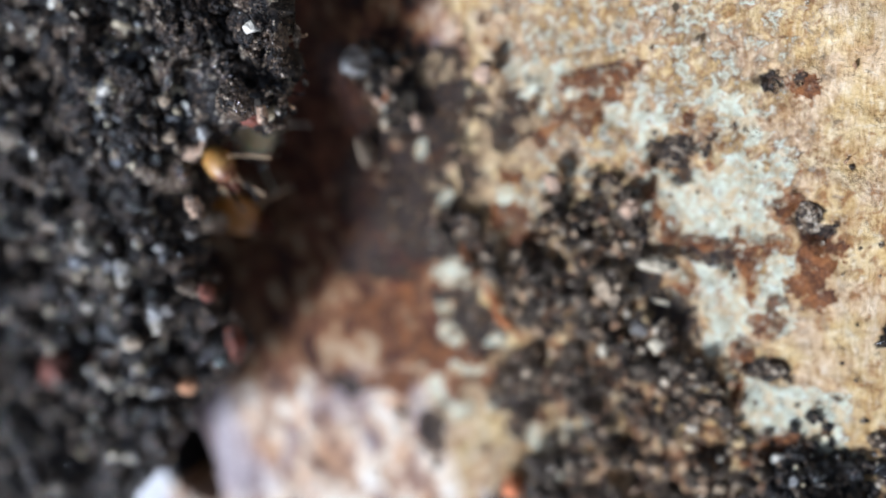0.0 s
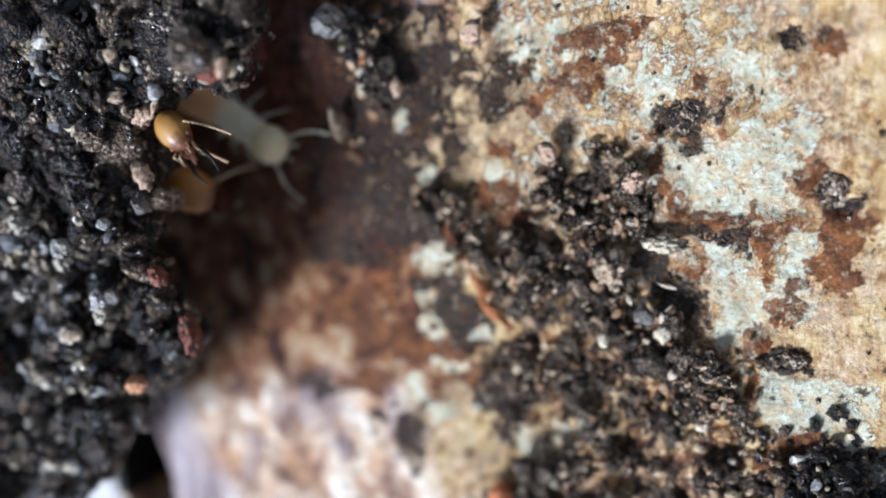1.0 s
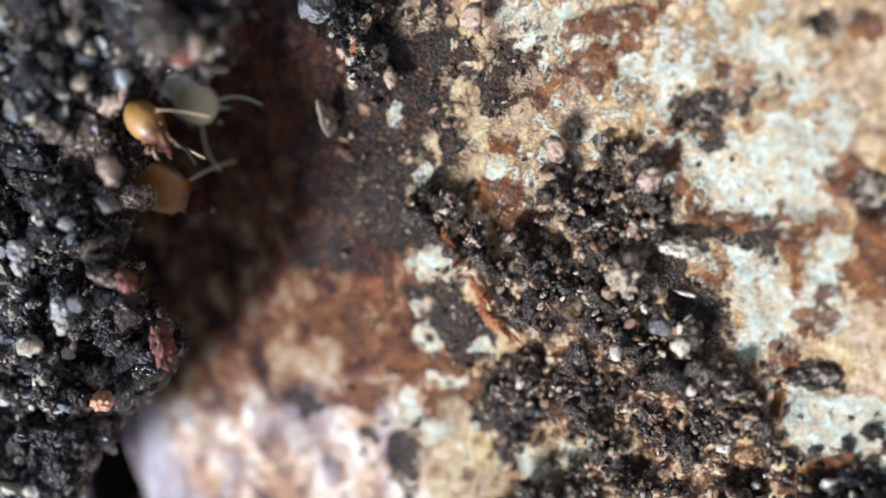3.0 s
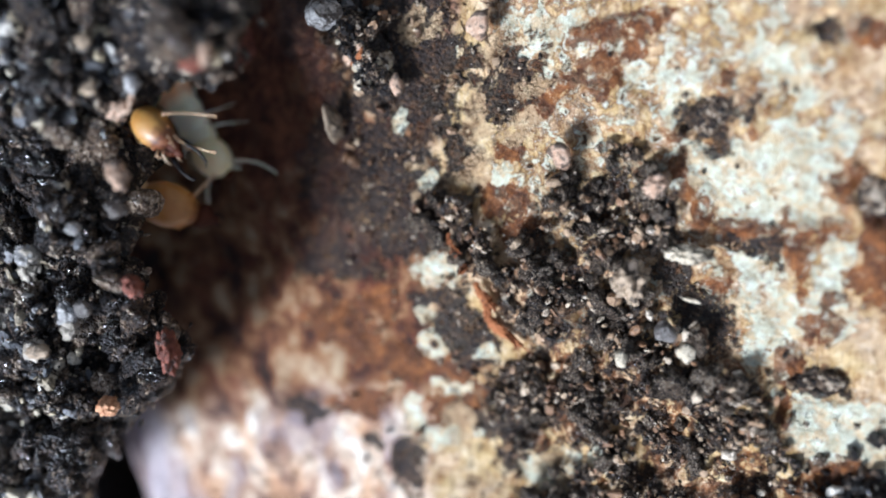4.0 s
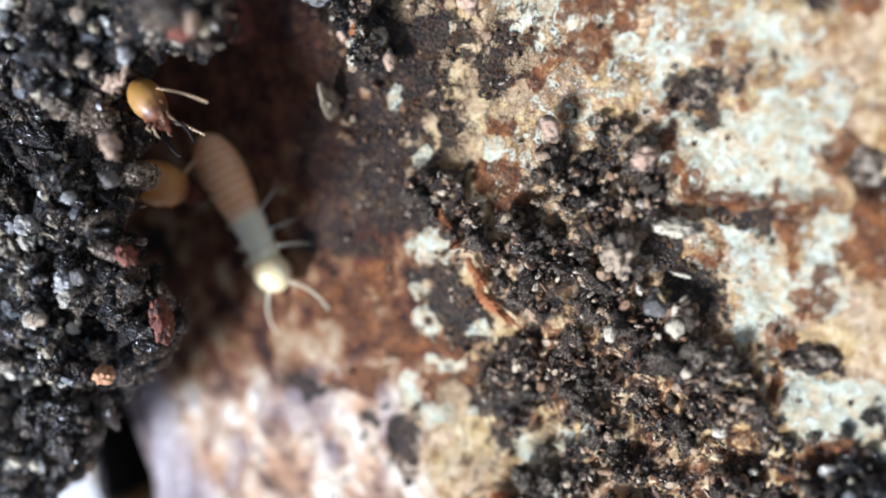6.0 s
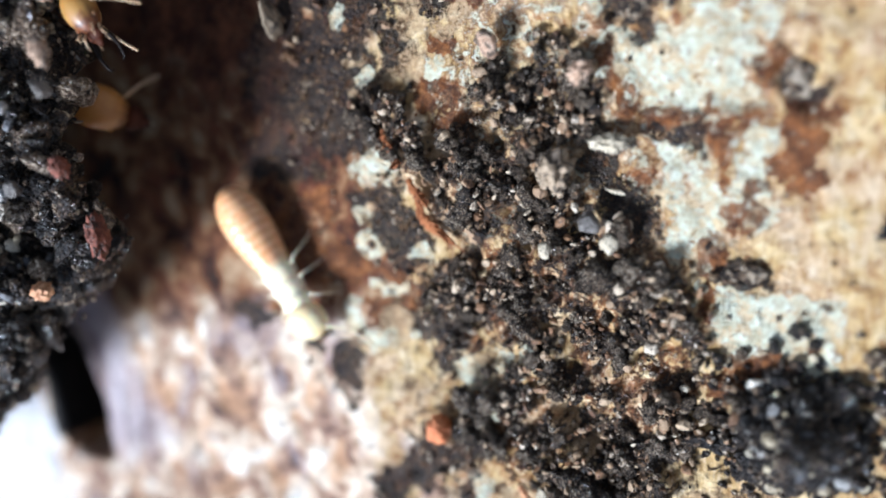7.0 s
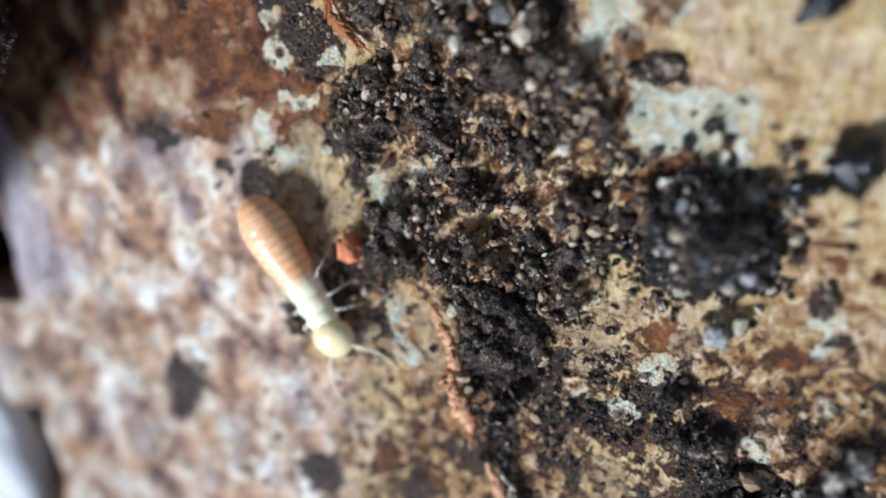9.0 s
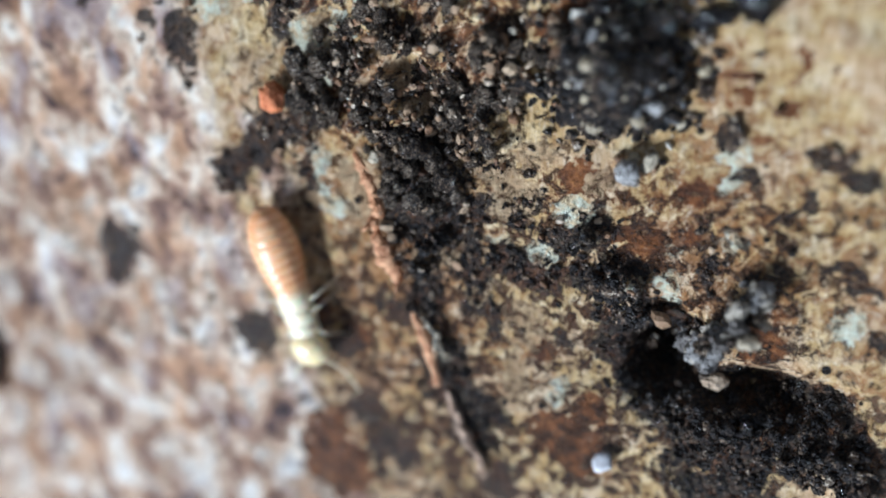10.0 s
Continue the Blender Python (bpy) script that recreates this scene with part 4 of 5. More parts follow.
def build_spur():
    """A short spur of crumbly soil beside the hollow, with pinkish chips at its end."""
    spur = tagged(new("soil_spur"), "short spur of black crumbly soil with pinkish chips", "soil")
    rng = np.random.RandomState(101)
    spine = [Vector(p) for p in ((-1.83, 7.23, 1.00), (-1.46, 6.38, 0.95), (-1.09, 5.53, 0.70), (-0.86, 4.80, 0.30))]
    xs, ys, hs = [], [], []
    for k in range(900):
        t = rng.uniform(0, 2.999)
        p = spine[int(t)].lerp(spine[int(t) + 1], t % 1)
        w = 0.34 - 0.06 * t
        xs.append(p.x + rng.normal(0.15, w))
        ys.append(p.y + rng.normal(0, w * 0.8))
        hs.append(p.z * rng.uniform(0.05, 1.0) * math.exp(-((xs[-1] - p.x) / 0.6) ** 2))
    x, y = np.array(xs), np.array(ys)
    place = np.stack([x, y, log_height(x, y) + np.array(hs)], -1)
    size = np.clip(rng.lognormal(-2.3, 0.5, len(x)), 0.05, 0.3)
    tagged(crumbs("crumb_bed", place[:720], size[:720], BLACK_SOIL, spur, 27, 2, 0.35, False), kind="stuff")
    tagged(crumbs("grit_bed", place[720:], size[720:], GRIT, spur, 28, 2, 0.35, False), kind="stuff")
    for k in range(18):
        t = rng.uniform(0, 2.6)
        p = spine[int(t)].lerp(spine[int(t) + 1], t % 1)
        q = rng.uniform(0.14, 0.3)
        clod("clod", (p.x + rng.normal(0.1, 0.22), p.y + rng.normal(0, 0.2), lie(p.x, p.y, p.z * rng.uniform(0.3, 0.9))), (q, q, q * 0.8), SOIL_PIECE, spur, level=3, seed=930 + k, jag=0.7)
    for k in range(9):
        t = rng.uniform(1.7, 2.95)
        p = spine[int(t)].lerp(spine[int(t) + 1], t % 1)
        q = rng.uniform(0.08, 0.17)
        x, y = p.x + rng.normal(0, 0.18), p.y + rng.normal(0, 0.15)
        clod("chip", (x, y, lie(x, y, p.z * 0.9 + 0.1)), (q, q * 1.3, q * 0.7), (PINK, RUST, CREAM)[k % 3], spur, "pinkish wood chip", 3, 960 + k, 0.7, (0, 0, 40 * k))


build_spur()


# ---- the overhanging soil crust ----
RIM = [(2.0, 16.0), (-0.4, 11.0), (-1.3, 8.0), (-1.8, 6.4), (-2.6, 5.2), (-4.9, 5.4), (-6.3, 4.4), (-6.7, 3.0), (-6.5, 1.3), (-6.2, -0.2), (-6.2, -2.4),
       (-7.6, -3.8), (-10.0, -6.6), (-13.5, -10.0), (-18.0, -13.0), (-30.0, -16.0), (-30.0, 16.0)]


def inside_rim(x, y):
    """Signed distance to the crust's rim, positive inside."""
    inside = np.zeros(x.shape, bool)
    best = np.full(x.shape, 1e9)
    for (ax, ay), (bx, by) in zip(RIM, RIM[1:] + RIM[:1]):
        cross = ((ay > y) != (by > y)) & (x < (bx - ax) * (y - ay) / (by - ay + 1e-9) + ax)
        inside ^= cross
        t = np.clip(((x - ax) * (bx - ax) + (y - ay) * (by - ay)) / ((bx - ax) ** 2 + (by - ay) ** 2), 0, 1)
        best = np.minimum(best, np.hypot(x - ax - t * (bx - ax), y - ay - t * (by - ay)))
    return np.where(inside, best, -best)


def crust_top(x, y):
    h = 6.4 + 0.6 * rough_field(x, y, 2.2, 70) + (0.62 + 0.1 * ramp01(y, 2.5, 4.5)) * field(x, y, 0.9, 75) + 0.35 * field(x, y, 0.4, 76) - 1.1 * np.maximum(rough_field(x, y, 1.6, 79, 2) - 0.1, 0) + 0.4 * ramp01(y, 3.5, 8.0)
    return np.minimum(h, 7.0 + 0.2 * (h - 7.0))


def build_crust():
    crust = tagged(new("soil_crust"), "broken overhanging crust of black granular soil", "soil")
    xs, ys = np.arange(-29.5, 2.0, 0.3), np.arange(-15.5, 15.5, 0.3)
    x, y = np.meshgrid(xs, ys, indexing="ij")
    d = inside_rim(x, y) + 0.35 * rough_field(x, y, 1.4, 71)
    top = crust_top(x, y) - 1.0 * (1 - ramp01(d, 0, 1.2)) - 0.5
    low = 4.4 + 0.4 * rough_field(x, y, 1.5, 73) + 0.8 * (1 - ramp01(d, 0.5, 2.5)) + 1.2 * ramp01(y, 3.5, 8.0)
    low = np.where(x < -21.0, -2.6, low)
    keep = d > 0
    cell = keep[:-1, :-1] & keep[1:, :-1] & keep[1:, 1:] & keep[:-1, 1:]
    n = x.size
    idx = np.arange(n).reshape(x.shape)
    verts = np.concatenate([np.stack([x, y, top], -1).reshape(-1, 3), np.stack([x, y, low], -1).reshape(-1, 3)]) * MM
    faces = []
    for i, j in zip(*np.nonzero(cell)):
        q = [idx[i, j], idx[i + 1, j], idx[i + 1, j + 1], idx[i, j + 1]]
        faces.append(q)
        faces.append([v + n for v in q[::-1]])
        for (a, b), (di, dj) in zip(((0, 1), (1, 2), (2, 3), (3, 0)), ((0, -1), (1, 0), (0, 1), (-1, 0))):
            ii, jj = i + di, j + dj
            if not (0 <= ii < cell.shape[0] and 0 <= jj < cell.shape[1]) or not cell[ii, jj]:
                faces.append([q[b], q[a], q[a] + n, q[b] + n])
    used = sorted({v for f in faces for v in f})
    back = {v: k for k, v in enumerate(used)}
    sheet("slab", verts[used].tolist(), [[back[v] for v in f] for f in faces], CRUST, crust)
    rng = np.random.RandomState(7)
    shapes = []
    for k in range(16):
        v = rock_points(3, (1, 1, 1), 300 + k, 1.0, 1.4, 3) * MM
        me = bpy.data.meshes.new("clod")
        me.from_pydata(v.tolist(), [], ICO[3][1].tolist())
        me.shade_smooth()
        me.materials.append(CRUST)
        shapes.append(me)
    made = 0
    while made < 290:
        px, py = rng.uniform(-18, 0), rng.uniform(-11, 12)
        dd = float(inside_rim(np.array([px]), np.array([py]))[0])
        rim = 0.1 < dd < 1.1
        if not rim and not (dd > 1.0 and rng.uniform() < 0.35):
            continue
        s = rng.uniform(0.22, 0.45) if rim else rng.uniform(0.18, 0.42)
        top_h = float(crust_top(np.array([px]), np.array([py]))[0])
        h = rng.uniform(top_h - 1.6, top_h - 0.4) if rim else top_h - rng.uniform(0.5, 0.9)
        ob = new("clod", shapes[made % 16])
        ob.parent = crust
        ob.matrix_basis = Matrix.LocRotScale(Vector((px, py, h)) * MM, Euler(rng.uniform(0, 6.3, 3)), [s * rng.uniform(0.55, 1.3) for _ in range(3)])
        made += 1
    n = 36000
    x, y = rng.uniform(-20, 1, n), rng.uniform(-13, 13, n)
    dd = inside_rim(x, y)
    ok = dd > -0.05
    x, y, dd = x[ok], y[ok], dd[ok]
    size = np.clip(rng.lognormal(-2.30, 0.68, len(x)), 0.04, 0.55)
    edge = ramp01(-dd, -0.9, 0.1)
    z = crust_top(x, y) - 0.35 + rng.uniform(-0.1, 0.3, len(x)) - edge * rng.uniform(0.2, 1.3, len(x))
    tagged(crumbs("crumb_bed", np.stack([x, y, z], -1), size, CRUST_BED, crust, 9, 2, 0.28, False), kind="stuff")
    # clusters of mineral grit
    n = 9000
    x, y = rng.uniform(-16, 0, n), rng.uniform(-10, 11, n)
    ok = (inside_rim(x, y) > 0.1) & (rng.uniform(0, 1, n) < ramp01(rough_field(x, y, 1.3, 83, 3), 0.0, 0.8))
    x, y = x[ok], y[ok]
    z = crust_top(x, y) - 0.20 + rng.uniform(-0.05, 0.22, len(x)) - 0.9 * ramp01(-inside_rim(x, y), -0.9, 0.1)
    tagged(crumbs("grit_bed", np.stack([x, y, z], -1), np.clip(rng.lognormal(-2.1, 0.45, len(x)), 0.05, 0.26), GRIT, crust, 13, 2, 0.35, False), kind="stuff")
    return crust


build_crust()


# ---- single grains, chips and fibres ----
def grain(name, at, radii, material, label, category="grain", seed=0, turn=(0, 0, 0), jag=0.3, level=3, freq=1.3, facets=6):
    hard = material in (QUARTZ, GREY)
    return tagged(clod(name, at, radii, material, level=level, seed=seed, turn=turn, jag=jag * (0.5 if hard else 1.0), freq=freq,
                       facets=14 if hard else facets, smooth=not hard), label, category)


def build_grains():
    on = lambda x, y, lift: (x, y, lie(x, y, lift))
    grain("pebble", on(6.4, -1.15, 0.75), (0.48, 0.55, 0.42), TAN, "tan gritty pebble on dark soil", "pebble", 1, jag=0.9, level=4, freq=2.8, facets=2)
    grain("wood_chip", on(7.95, -0.4, 0.55), (0.58, 0.24, 0.22), CREAM, "cream crumbly wood chip lying on soil", "chip", 2, (0, 0, -8), 0.9, 4, 3.0, 2)
    grain("wood_chip", on(4.65, 2.45, 0.7), (0.36, 0.45, 0.3), PINK, "pinkish tan wood chip on dark soil", "chip", 3, (20, 0, 30), 0.5)
    grain("wood_chip", on(7.15, 1.55, 0.6), (0.34, 0.3, 0.28), PINK, "pinkish tan chip at the ridge's top", "chip", 4, (0, 0, 30), 0.8, 4, 2.4, 2)
    grain("pebble", on(7.3, -2.5, 0.6), (0.34, 0.42, 0.3), GREY, "bluish grey grain on soil", "pebble", 5, jag=0.4)
    grain("pebble", on(7.8, -3.05, 0.55), (0.28, 0.3, 0.24), CREAM, "cream grain on soil", "pebble", 6, jag=0.5)
    grain("pebble", on(6.1, -3.2, 0.7), (0.22, 0.26, 0.2), CREAM, "small cream grain on soil", "pebble", 7, jag=0.4)
    grain("quartz_grain", on(12.87, -10.95, 0.40), (0.42, 0.55, 0.38), QUARTZ, "milky clear quartz grain on wood", "grain", 8, (0, 10, 20), 0.12)
    grain("quartz_grain", on(13.4, -10.7, 0.3), (0.2, 0.34, 0.2), CREAM, "cream grain beside the quartz", "grain", 9, (0, 0, -30), 0.25)
    grain("quartz_grain", on(13.6, -9.05, 1.1), (0.24, 0.26, 0.22), QUARTZ, "bluish clear grain on black soil", "grain", 10, jag=0.2)
    grain("wood_chip", on(5.5, -10.85, 0.55), (0.26, 0.2, 0.2), CREAM, "cream chip at the bark strip's end", "chip", 11, jag=0.4)
    grain("pale_bead", on(12.55, -20.4, 0.35), (0.40, 0.36, 0.34), WHITE, "pale round grain on brown wood", "grain", 12, jag=0.12)
    grain("red_bead", on(2.12, -9.2, 0.48), (0.42, 0.46, 0.42), REDDISH, "orange red crumb on the log", "crumb", 13, (0, 0, 25), 0.35, 4, 1.6, 1)
    grain("red_crumb", (-5.6, 6.6, 0.6), (0.5, 0.68, 0.6), RED, "dark red crumb inside the hollow", "crumb", 14, (0, 0, 0), 0.5, 4, 1.6, 2)
    grain("quartz_grain", on(-1.95, 7.0, 1.4), (0.62, 0.75, 0.6), QUARTZ, "translucent grey quartz grain on soil", "grain", 15, (0, 20, 40), 0.25)
    grain("wood_chip", on(-0.2, 4.8, 0.5), (0.2, 0.36, 0.22), PINK, "pinkish chip on dark soil", "chip", 16, jag=0.5)
    grain("wood_chip", on(2.55, 6.2, 0.7), (0.36, 0.42, 0.3), PINK, "pinkish tan chip on dark soil", "chip", 17, jag=0.55)
    grain("wood_sliver", on(7.9, -1.7, 0.45), (0.34, 0.07, 0.06), CREAM, "short cream wood sliver on soil", "sliver", 18, (0, 0, -18), 0.15)
    grain("resin_drop", on(14.9, -2.55, 0.2), (0.62, 0.36, 0.30), BLACK, "glossy black droplet on tan wood", "drop", 19, (0, 0, 35), 0.75, 4, 2.2, 0)
    grain("resin_drop", on(15.75, -6.3, 0.35), (0.58, 0.68, 0.5), BLACK, "glossy black wet droplet on wood", "drop", 20, (0, 0, 0), 0.7, 4, 2.4, 0)
    grain("resin_drop", on(14.7, -7.0, 0.1), (0.55, 0.26, 0.22), BLACK, "small flat black droplet on wood", "drop", 21, (0, 0, 15), 0.8, 4, 2.0, 1)
    grain("soil_crumb", on(11.25, -4.0, 0.12), (0.55, 0.3, 0.25), SOIL_PIECE, "glossy black crumb on pale wood", "soil", 22, jag=0.5)
    grain("soil_crumb", on(8.6, 3.25, 0.12), (0.5, 0.55, 0.28), SOIL_PIECE, "blackish crumb pressed into pale wood", "soil", 23, jag=0.5)
    grain("soil_crumb", on(15.5, -9.85, 0.1), (0.28, 0.5, 0.22), SOIL_PIECE, "dark crumb on tan wood", "soil", 24, jag=0.4)
    grain("soil_crumb", on(12.4, 0.9, 0.1), (0.5, 0.6, 0.3), SOIL_PIECE, "dark crumb in a brown stain", "soil", 25, jag=0.5)
    # on the crust
    up = lambda x, y, lift: (x, y, float(crust_top(np.array([x]), np.array([y]))[0]) + lift)
    grain("quartz_grain", (-6.96, 1.72, 6.9), (0.26, 0.24, 0.24), QUARTZ, "clear quartz grain on the soil crust", "grain", 30, jag=0.2)
    grain("quartz_grain", (-8.85, 1.0, 6.9), (0.42, 0.34, 0.3), QUARTZ, "clear broad quartz grain on crust", "grain", 31, jag=0.3)
    grain("red_crumb", (-5.85, 0.05, 6.3), (0.24, 0.34, 0.24), RED, "red crumb in the crust's rim", "crumb", 32, (0, 0, 40), 0.7, 4, 2.0, 1)
    grain("red_crumb", (-5.6, -2.0, 5.6), (0.26, 0.6, 0.3), RED, "long red crumb in the crust's rim", "crumb", 33, (0, 0, 0), 0.75, 4, 2.2, 1)
    grain("red_crumb", (-7.7, -3.6, 6.0), (0.28, 0.3, 0.28), ORANGE, "orange crumb in the crust's rim", "crumb", 34, (0, 0, 0), 0.7, 4, 1.6, 4)
    for k, (x, y, a, b) in enumerate(((-14.2, -3.2, 0.62, 0.55), (-13.3, -3.5, 0.5, 0.36), (-14.9, -3.7, 0.5, 0.42))):
        grain("red_crumb", (x, y, float(crust_top(np.array([x]), np.array([y]))[0])), (a, b, 0.4), RED, "brick red crumb lying on the black crust", "crumb", 60 + k, (0, 0, 30 * k), 0.6, 4, 2.0, 2)
    grain("pebble", (-5.91, 2.14, 6.4), (0.36, 0.34, 0.32), GREY, "purplish grey grain on crust rim", "pebble", 35, jag=0.35)
    grain("wood_chip", (-5.35, 3.05, 6.7), (0.3, 0.5, 0.3), PINK, "pinkish chip on crust rim", "chip", 36, (0, 30, 20), 0.6)
    grain("pebble", up(-5.85, 6.4, 0.1), (0.22, 0.24, 0.2), TAN, "tan grain on the crust", "pebble", 37)
    grain("pebble", up(-5.0, 5.25, 0.1), (0.26, 0.32, 0.26), QUARTZ, "bluish clear grain on the crust", "pebble", 38, jag=0.3)
    grain("pebble", up(-6.1, 5.25, 0.1), (0.28, 0.2, 0.2), TAN, "tan flat grain on the crust", "pebble", 39)
    grain("wood_chip", (-5.72, 4.68, 5.95), (0.34, 0.24, 0.22), PINK, "pale pink ragged chip behind the soldier", "chip", 40, (20, 0, 30), 0.7, 4, 2.0)
    grain("wood_chip", (-5.30, 4.88, 5.95), (0.12, 0.28, 0.14), PINK, "pale pink curled chip behind the soldier", "chip", 41, (0, 30, -20), 0.6)
    grain("pebble", (-8.9, -1.7, 7.0), (0.34, 0.26, 0.28), TAN, "tan grain on the crust", "pebble", 42, jag=0.5)
    grain("pebble", (-7.2, -0.5, 6.8), (0.34, 0.3, 0.28), GREY, "grey pebble on the crust", "pebble", 43, jag=0.5)
    grain("wood_chip", (-2.2, 5.75, 6.7), (0.18, 0.34, 0.22), PINK, "pinkish chip on the crust's edge", "chip", 44, jag=0.6)
    grain("red_crumb", (-2.8, 5.6, 6.4), (0.36, 0.24, 0.24), RED, "red crumb under the crust's edge", "crumb", 45, (0, 0, 0), 0.6, 4, 2.0, 1)
    grain("pale_chip", up(-4.4, 6.75, 0.2), (0.16, 0.5, 0.2), CREAM, "pale grey upright chip on the crust", "chip", 46, jag=0.3)
    grain("mineral_lump", (-10.47, 1.77, 6.85), (0.34, 0.37, 0.23), MINERAL, "cream mineral lump on the black crust", "mineral", 80, (0, 0, 0), 0.75, 4, 2.0, 3)
    grain("mineral_lump", (-8.82, 1.02, 6.85), (0.32, 0.35, 0.22), MINERAL, "pinkish white mineral lump on the black crust", "mineral", 81, (0, 0, 20), 0.75, 4, 2.0, 3)
    grain("mineral_lump", (-10.88, -0.42, 6.85), (0.24, 0.26, 0.17), MINERAL, "yellowish mineral lump on the black crust", "mineral", 82, (0, 0, 40), 0.75, 4, 2.0, 3)
    grain("mineral_lump", (-7.76, -0.63, 6.85), (0.34, 0.37, 0.23), QUARTZ, "greyish mineral lump on the black crust", "mineral", 83, (0, 0, 60), 0.75, 4, 2.0, 3)
    grain("mineral_lump", (-9.20, -1.72, 6.85), (0.32, 0.35, 0.22), MINERAL, "pale mineral lump on the black crust", "mineral", 84, (0, 0, 80), 0.75, 4, 2.0, 3)
    grain("mineral_lump", (-7.77, -1.03, 6.85), (0.29, 0.32, 0.20), MINERAL, "glinting pale mineral lump on the black crust", "mineral", 85, (0, 0, 100), 0.75, 4, 2.0, 3)
    grain("mineral_lump", (-8.95, 0.54, 6.85), (0.27, 0.30, 0.19), MINERAL, "cream mineral lump on the black crust", "mineral", 86, (0, 0, 120), 0.75, 4, 2.0, 3)
    grain("white_flake", (-19.7, -11.8, -1.3), (3.1, 4.6, 1.7), WHITE, "long white wood flake beyond the crack", "flake", 47, (0, 0, 0), 0.2, 4, 1.3, 1)
    grain("white_flake", (-17.2, -20.6, -0.9), (2.3, 4.4, 1.4), WHITE, "short white wood flake beyond the crack", "flake", 49, (0, 0, 6), 0.25, 4, 1.3, 1)
    grain("wood_tooth", (-2.5, 3.9, 0.5), (0.2, 0.62, 0.5), TAN, "thin tan wood tooth rising from the log", "sliver", 48, (35, 0, 0), 0.5)


build_grains()


def fibre(name, points, radii, material, label, seed, flat=0.45, wobble=0.5, category="fibre"):
    """A ragged strip that lies along the log, with frayed ends standing off it."""
    rng = np.random.RandomState(seed + 50)
    dense, rr = [], []
    pts = [Vector(p) for p in points]
    for i in range(len(pts) - 1):
        for k in range(16):
            t = k / 16
            p = pts[i].lerp(pts[i + 1], t)
            q = noise.noise_vector(Vector((p.x * 2.2, p.y * 2.2, seed))) * 0.16
            dense.append((p.x + q.x, p.y + q.y, lie(p.x, p.y, p.z + 0.4 * q.z)))
            rr.append((radii[i] + (radii[i + 1] - radii[i]) * t) * (1 + wobble * noise.noise(Vector((p.x * 5, p.y * 5, seed * 3.1)))))
    strip = tagged(part(name, tube(dense, rr, 14, True, 0.38, seed, flat), material), label, category)
    for k in range(len(dense) // 2):
        i = rng.randint(2, len(dense) - 2)
        a, d = Vector(dense[i]), Vector(dense[i + 1]) - Vector(dense[i - 1])
        tip = a + d.normalized() * rng.uniform(0.15, 0.55) + Vector((rng.uniform(-0.26, 0.26), rng.uniform(-0.12, 0.12), rng.uniform(0.0, 0.18)))
        part("strand", tube([a, a.lerp(tip, 0.5), tip], [rr[i] * 0.45, rr[i] * 0.3, 0.012], 5), material, strip)
    return strip


fibre("rust_fibre", [(1.0, 0.3, 0.25), (1.2, -0.25, 0.3), (1.5, -0.85, 0.3)], [0.05, 0.09, 0.11], RUST, "rusty ragged wood fibre on the log", 1)
fibre("rust_fibre", [(1.7, -1.3, 0.25), (1.95, -1.75, 0.3), (2.35, -2.7, 0.3), (3.0, -3.3, 0.25)], [0.09, 0.15, 0.16, 0.05], RUST, "rusty wood fibre beside dark soil", 2)
fibre("bark_strip", [(4.75, -10.8, 0.3), (5.05, -11.4, 0.5), (5.38, -12.1, 0.55), (5.36, -13.2, 0.5), (5.65, -14.1, 0.5), (5.8, -15.2, 0.2)],
      [0.07, 0.16, 0.20, 0.15, 0.30, 0.10], ORANGE, "orange ragged bark strip on the log", 3, 0.6, 0.5, "bark strip")
fibre("wood_splinter", [(6.8, -16.0, 0.5), (7.1, -16.9, 0.45), (7.4, -17.7, 0.3)], [0.05, 0.12, 0.03], CREAM, "thin cream wood splinter", 4, 0.7, 0.15, "splinter")
fibre("wood_splinter", [(6.3, -16.0, 0.3), (6.7, -17.0, 0.35), (7.05, -18.7, 0.25)], [0.1, 0.2, 0.08], ORANGE, "orange wood splinter on the log", 5, 0.7, 0.4, "splinter")
fibre("wood_splinter", [(7.3, -18.9, 0.2), (7.9, -20.4, 0.3), (8.6, -22.0, 0.2)], [0.08, 0.17, 0.06], PINK, "pinkish wood splinter on the log", 6, 0.7, 0.4, "splinter")


def build_grey_lump():
    lump = tagged(new("grit_lump"), "raised lump of grey grit grains over a shadowed hole", "grit")
    rng = np.random.RandomState(91)
    spine = [Vector(p) for p in ((14.9, -16.5, 1.2), (15.2, -15.7, 1.7), (15.6, -15.2, 1.6), (16.1, -14.7, 1.4), (16.5, -13.9, 0.9))]
    for k in range(96):
        t = rng.uniform(0, 3.99)
        p = spine[int(t)].lerp(spine[int(t) + 1], t % 1)
        x, y, h = p.x + rng.normal(0, 0.19), p.y + rng.normal(0, 0.17), p.z * rng.uniform(0.1, 1.05)
        q = rng.uniform(0.13, 0.32)
        clod("grain", (x, y, lie(x, y, h)), (q, q * rng.uniform(0.7, 1.3), q * rng.uniform(0.7, 1.1)), (PALE_GREY, GREY, PALE_GREY, MINERAL, SOIL_PIECE)[k % 5], lump, level=3, seed=600 + k, jag=0.8, freq=2.0, facets=12, smooth=False)
    clod("grain", (15.55, -16.35, lie(15.5, -16.3, 1.5)), (0.36, 0.24, 0.24), TAN, lump, "tan grain", 3, 671, 0.6, facets=10, smooth=False)
    clod("grain", (16.3, -14.9, lie(16.3, -14.9, 1.7)), (0.3, 0.24, 0.24), CREAM, lump, "cream grain", 3, 672, 0.6, facets=10, smooth=False)


build_grey_lump()


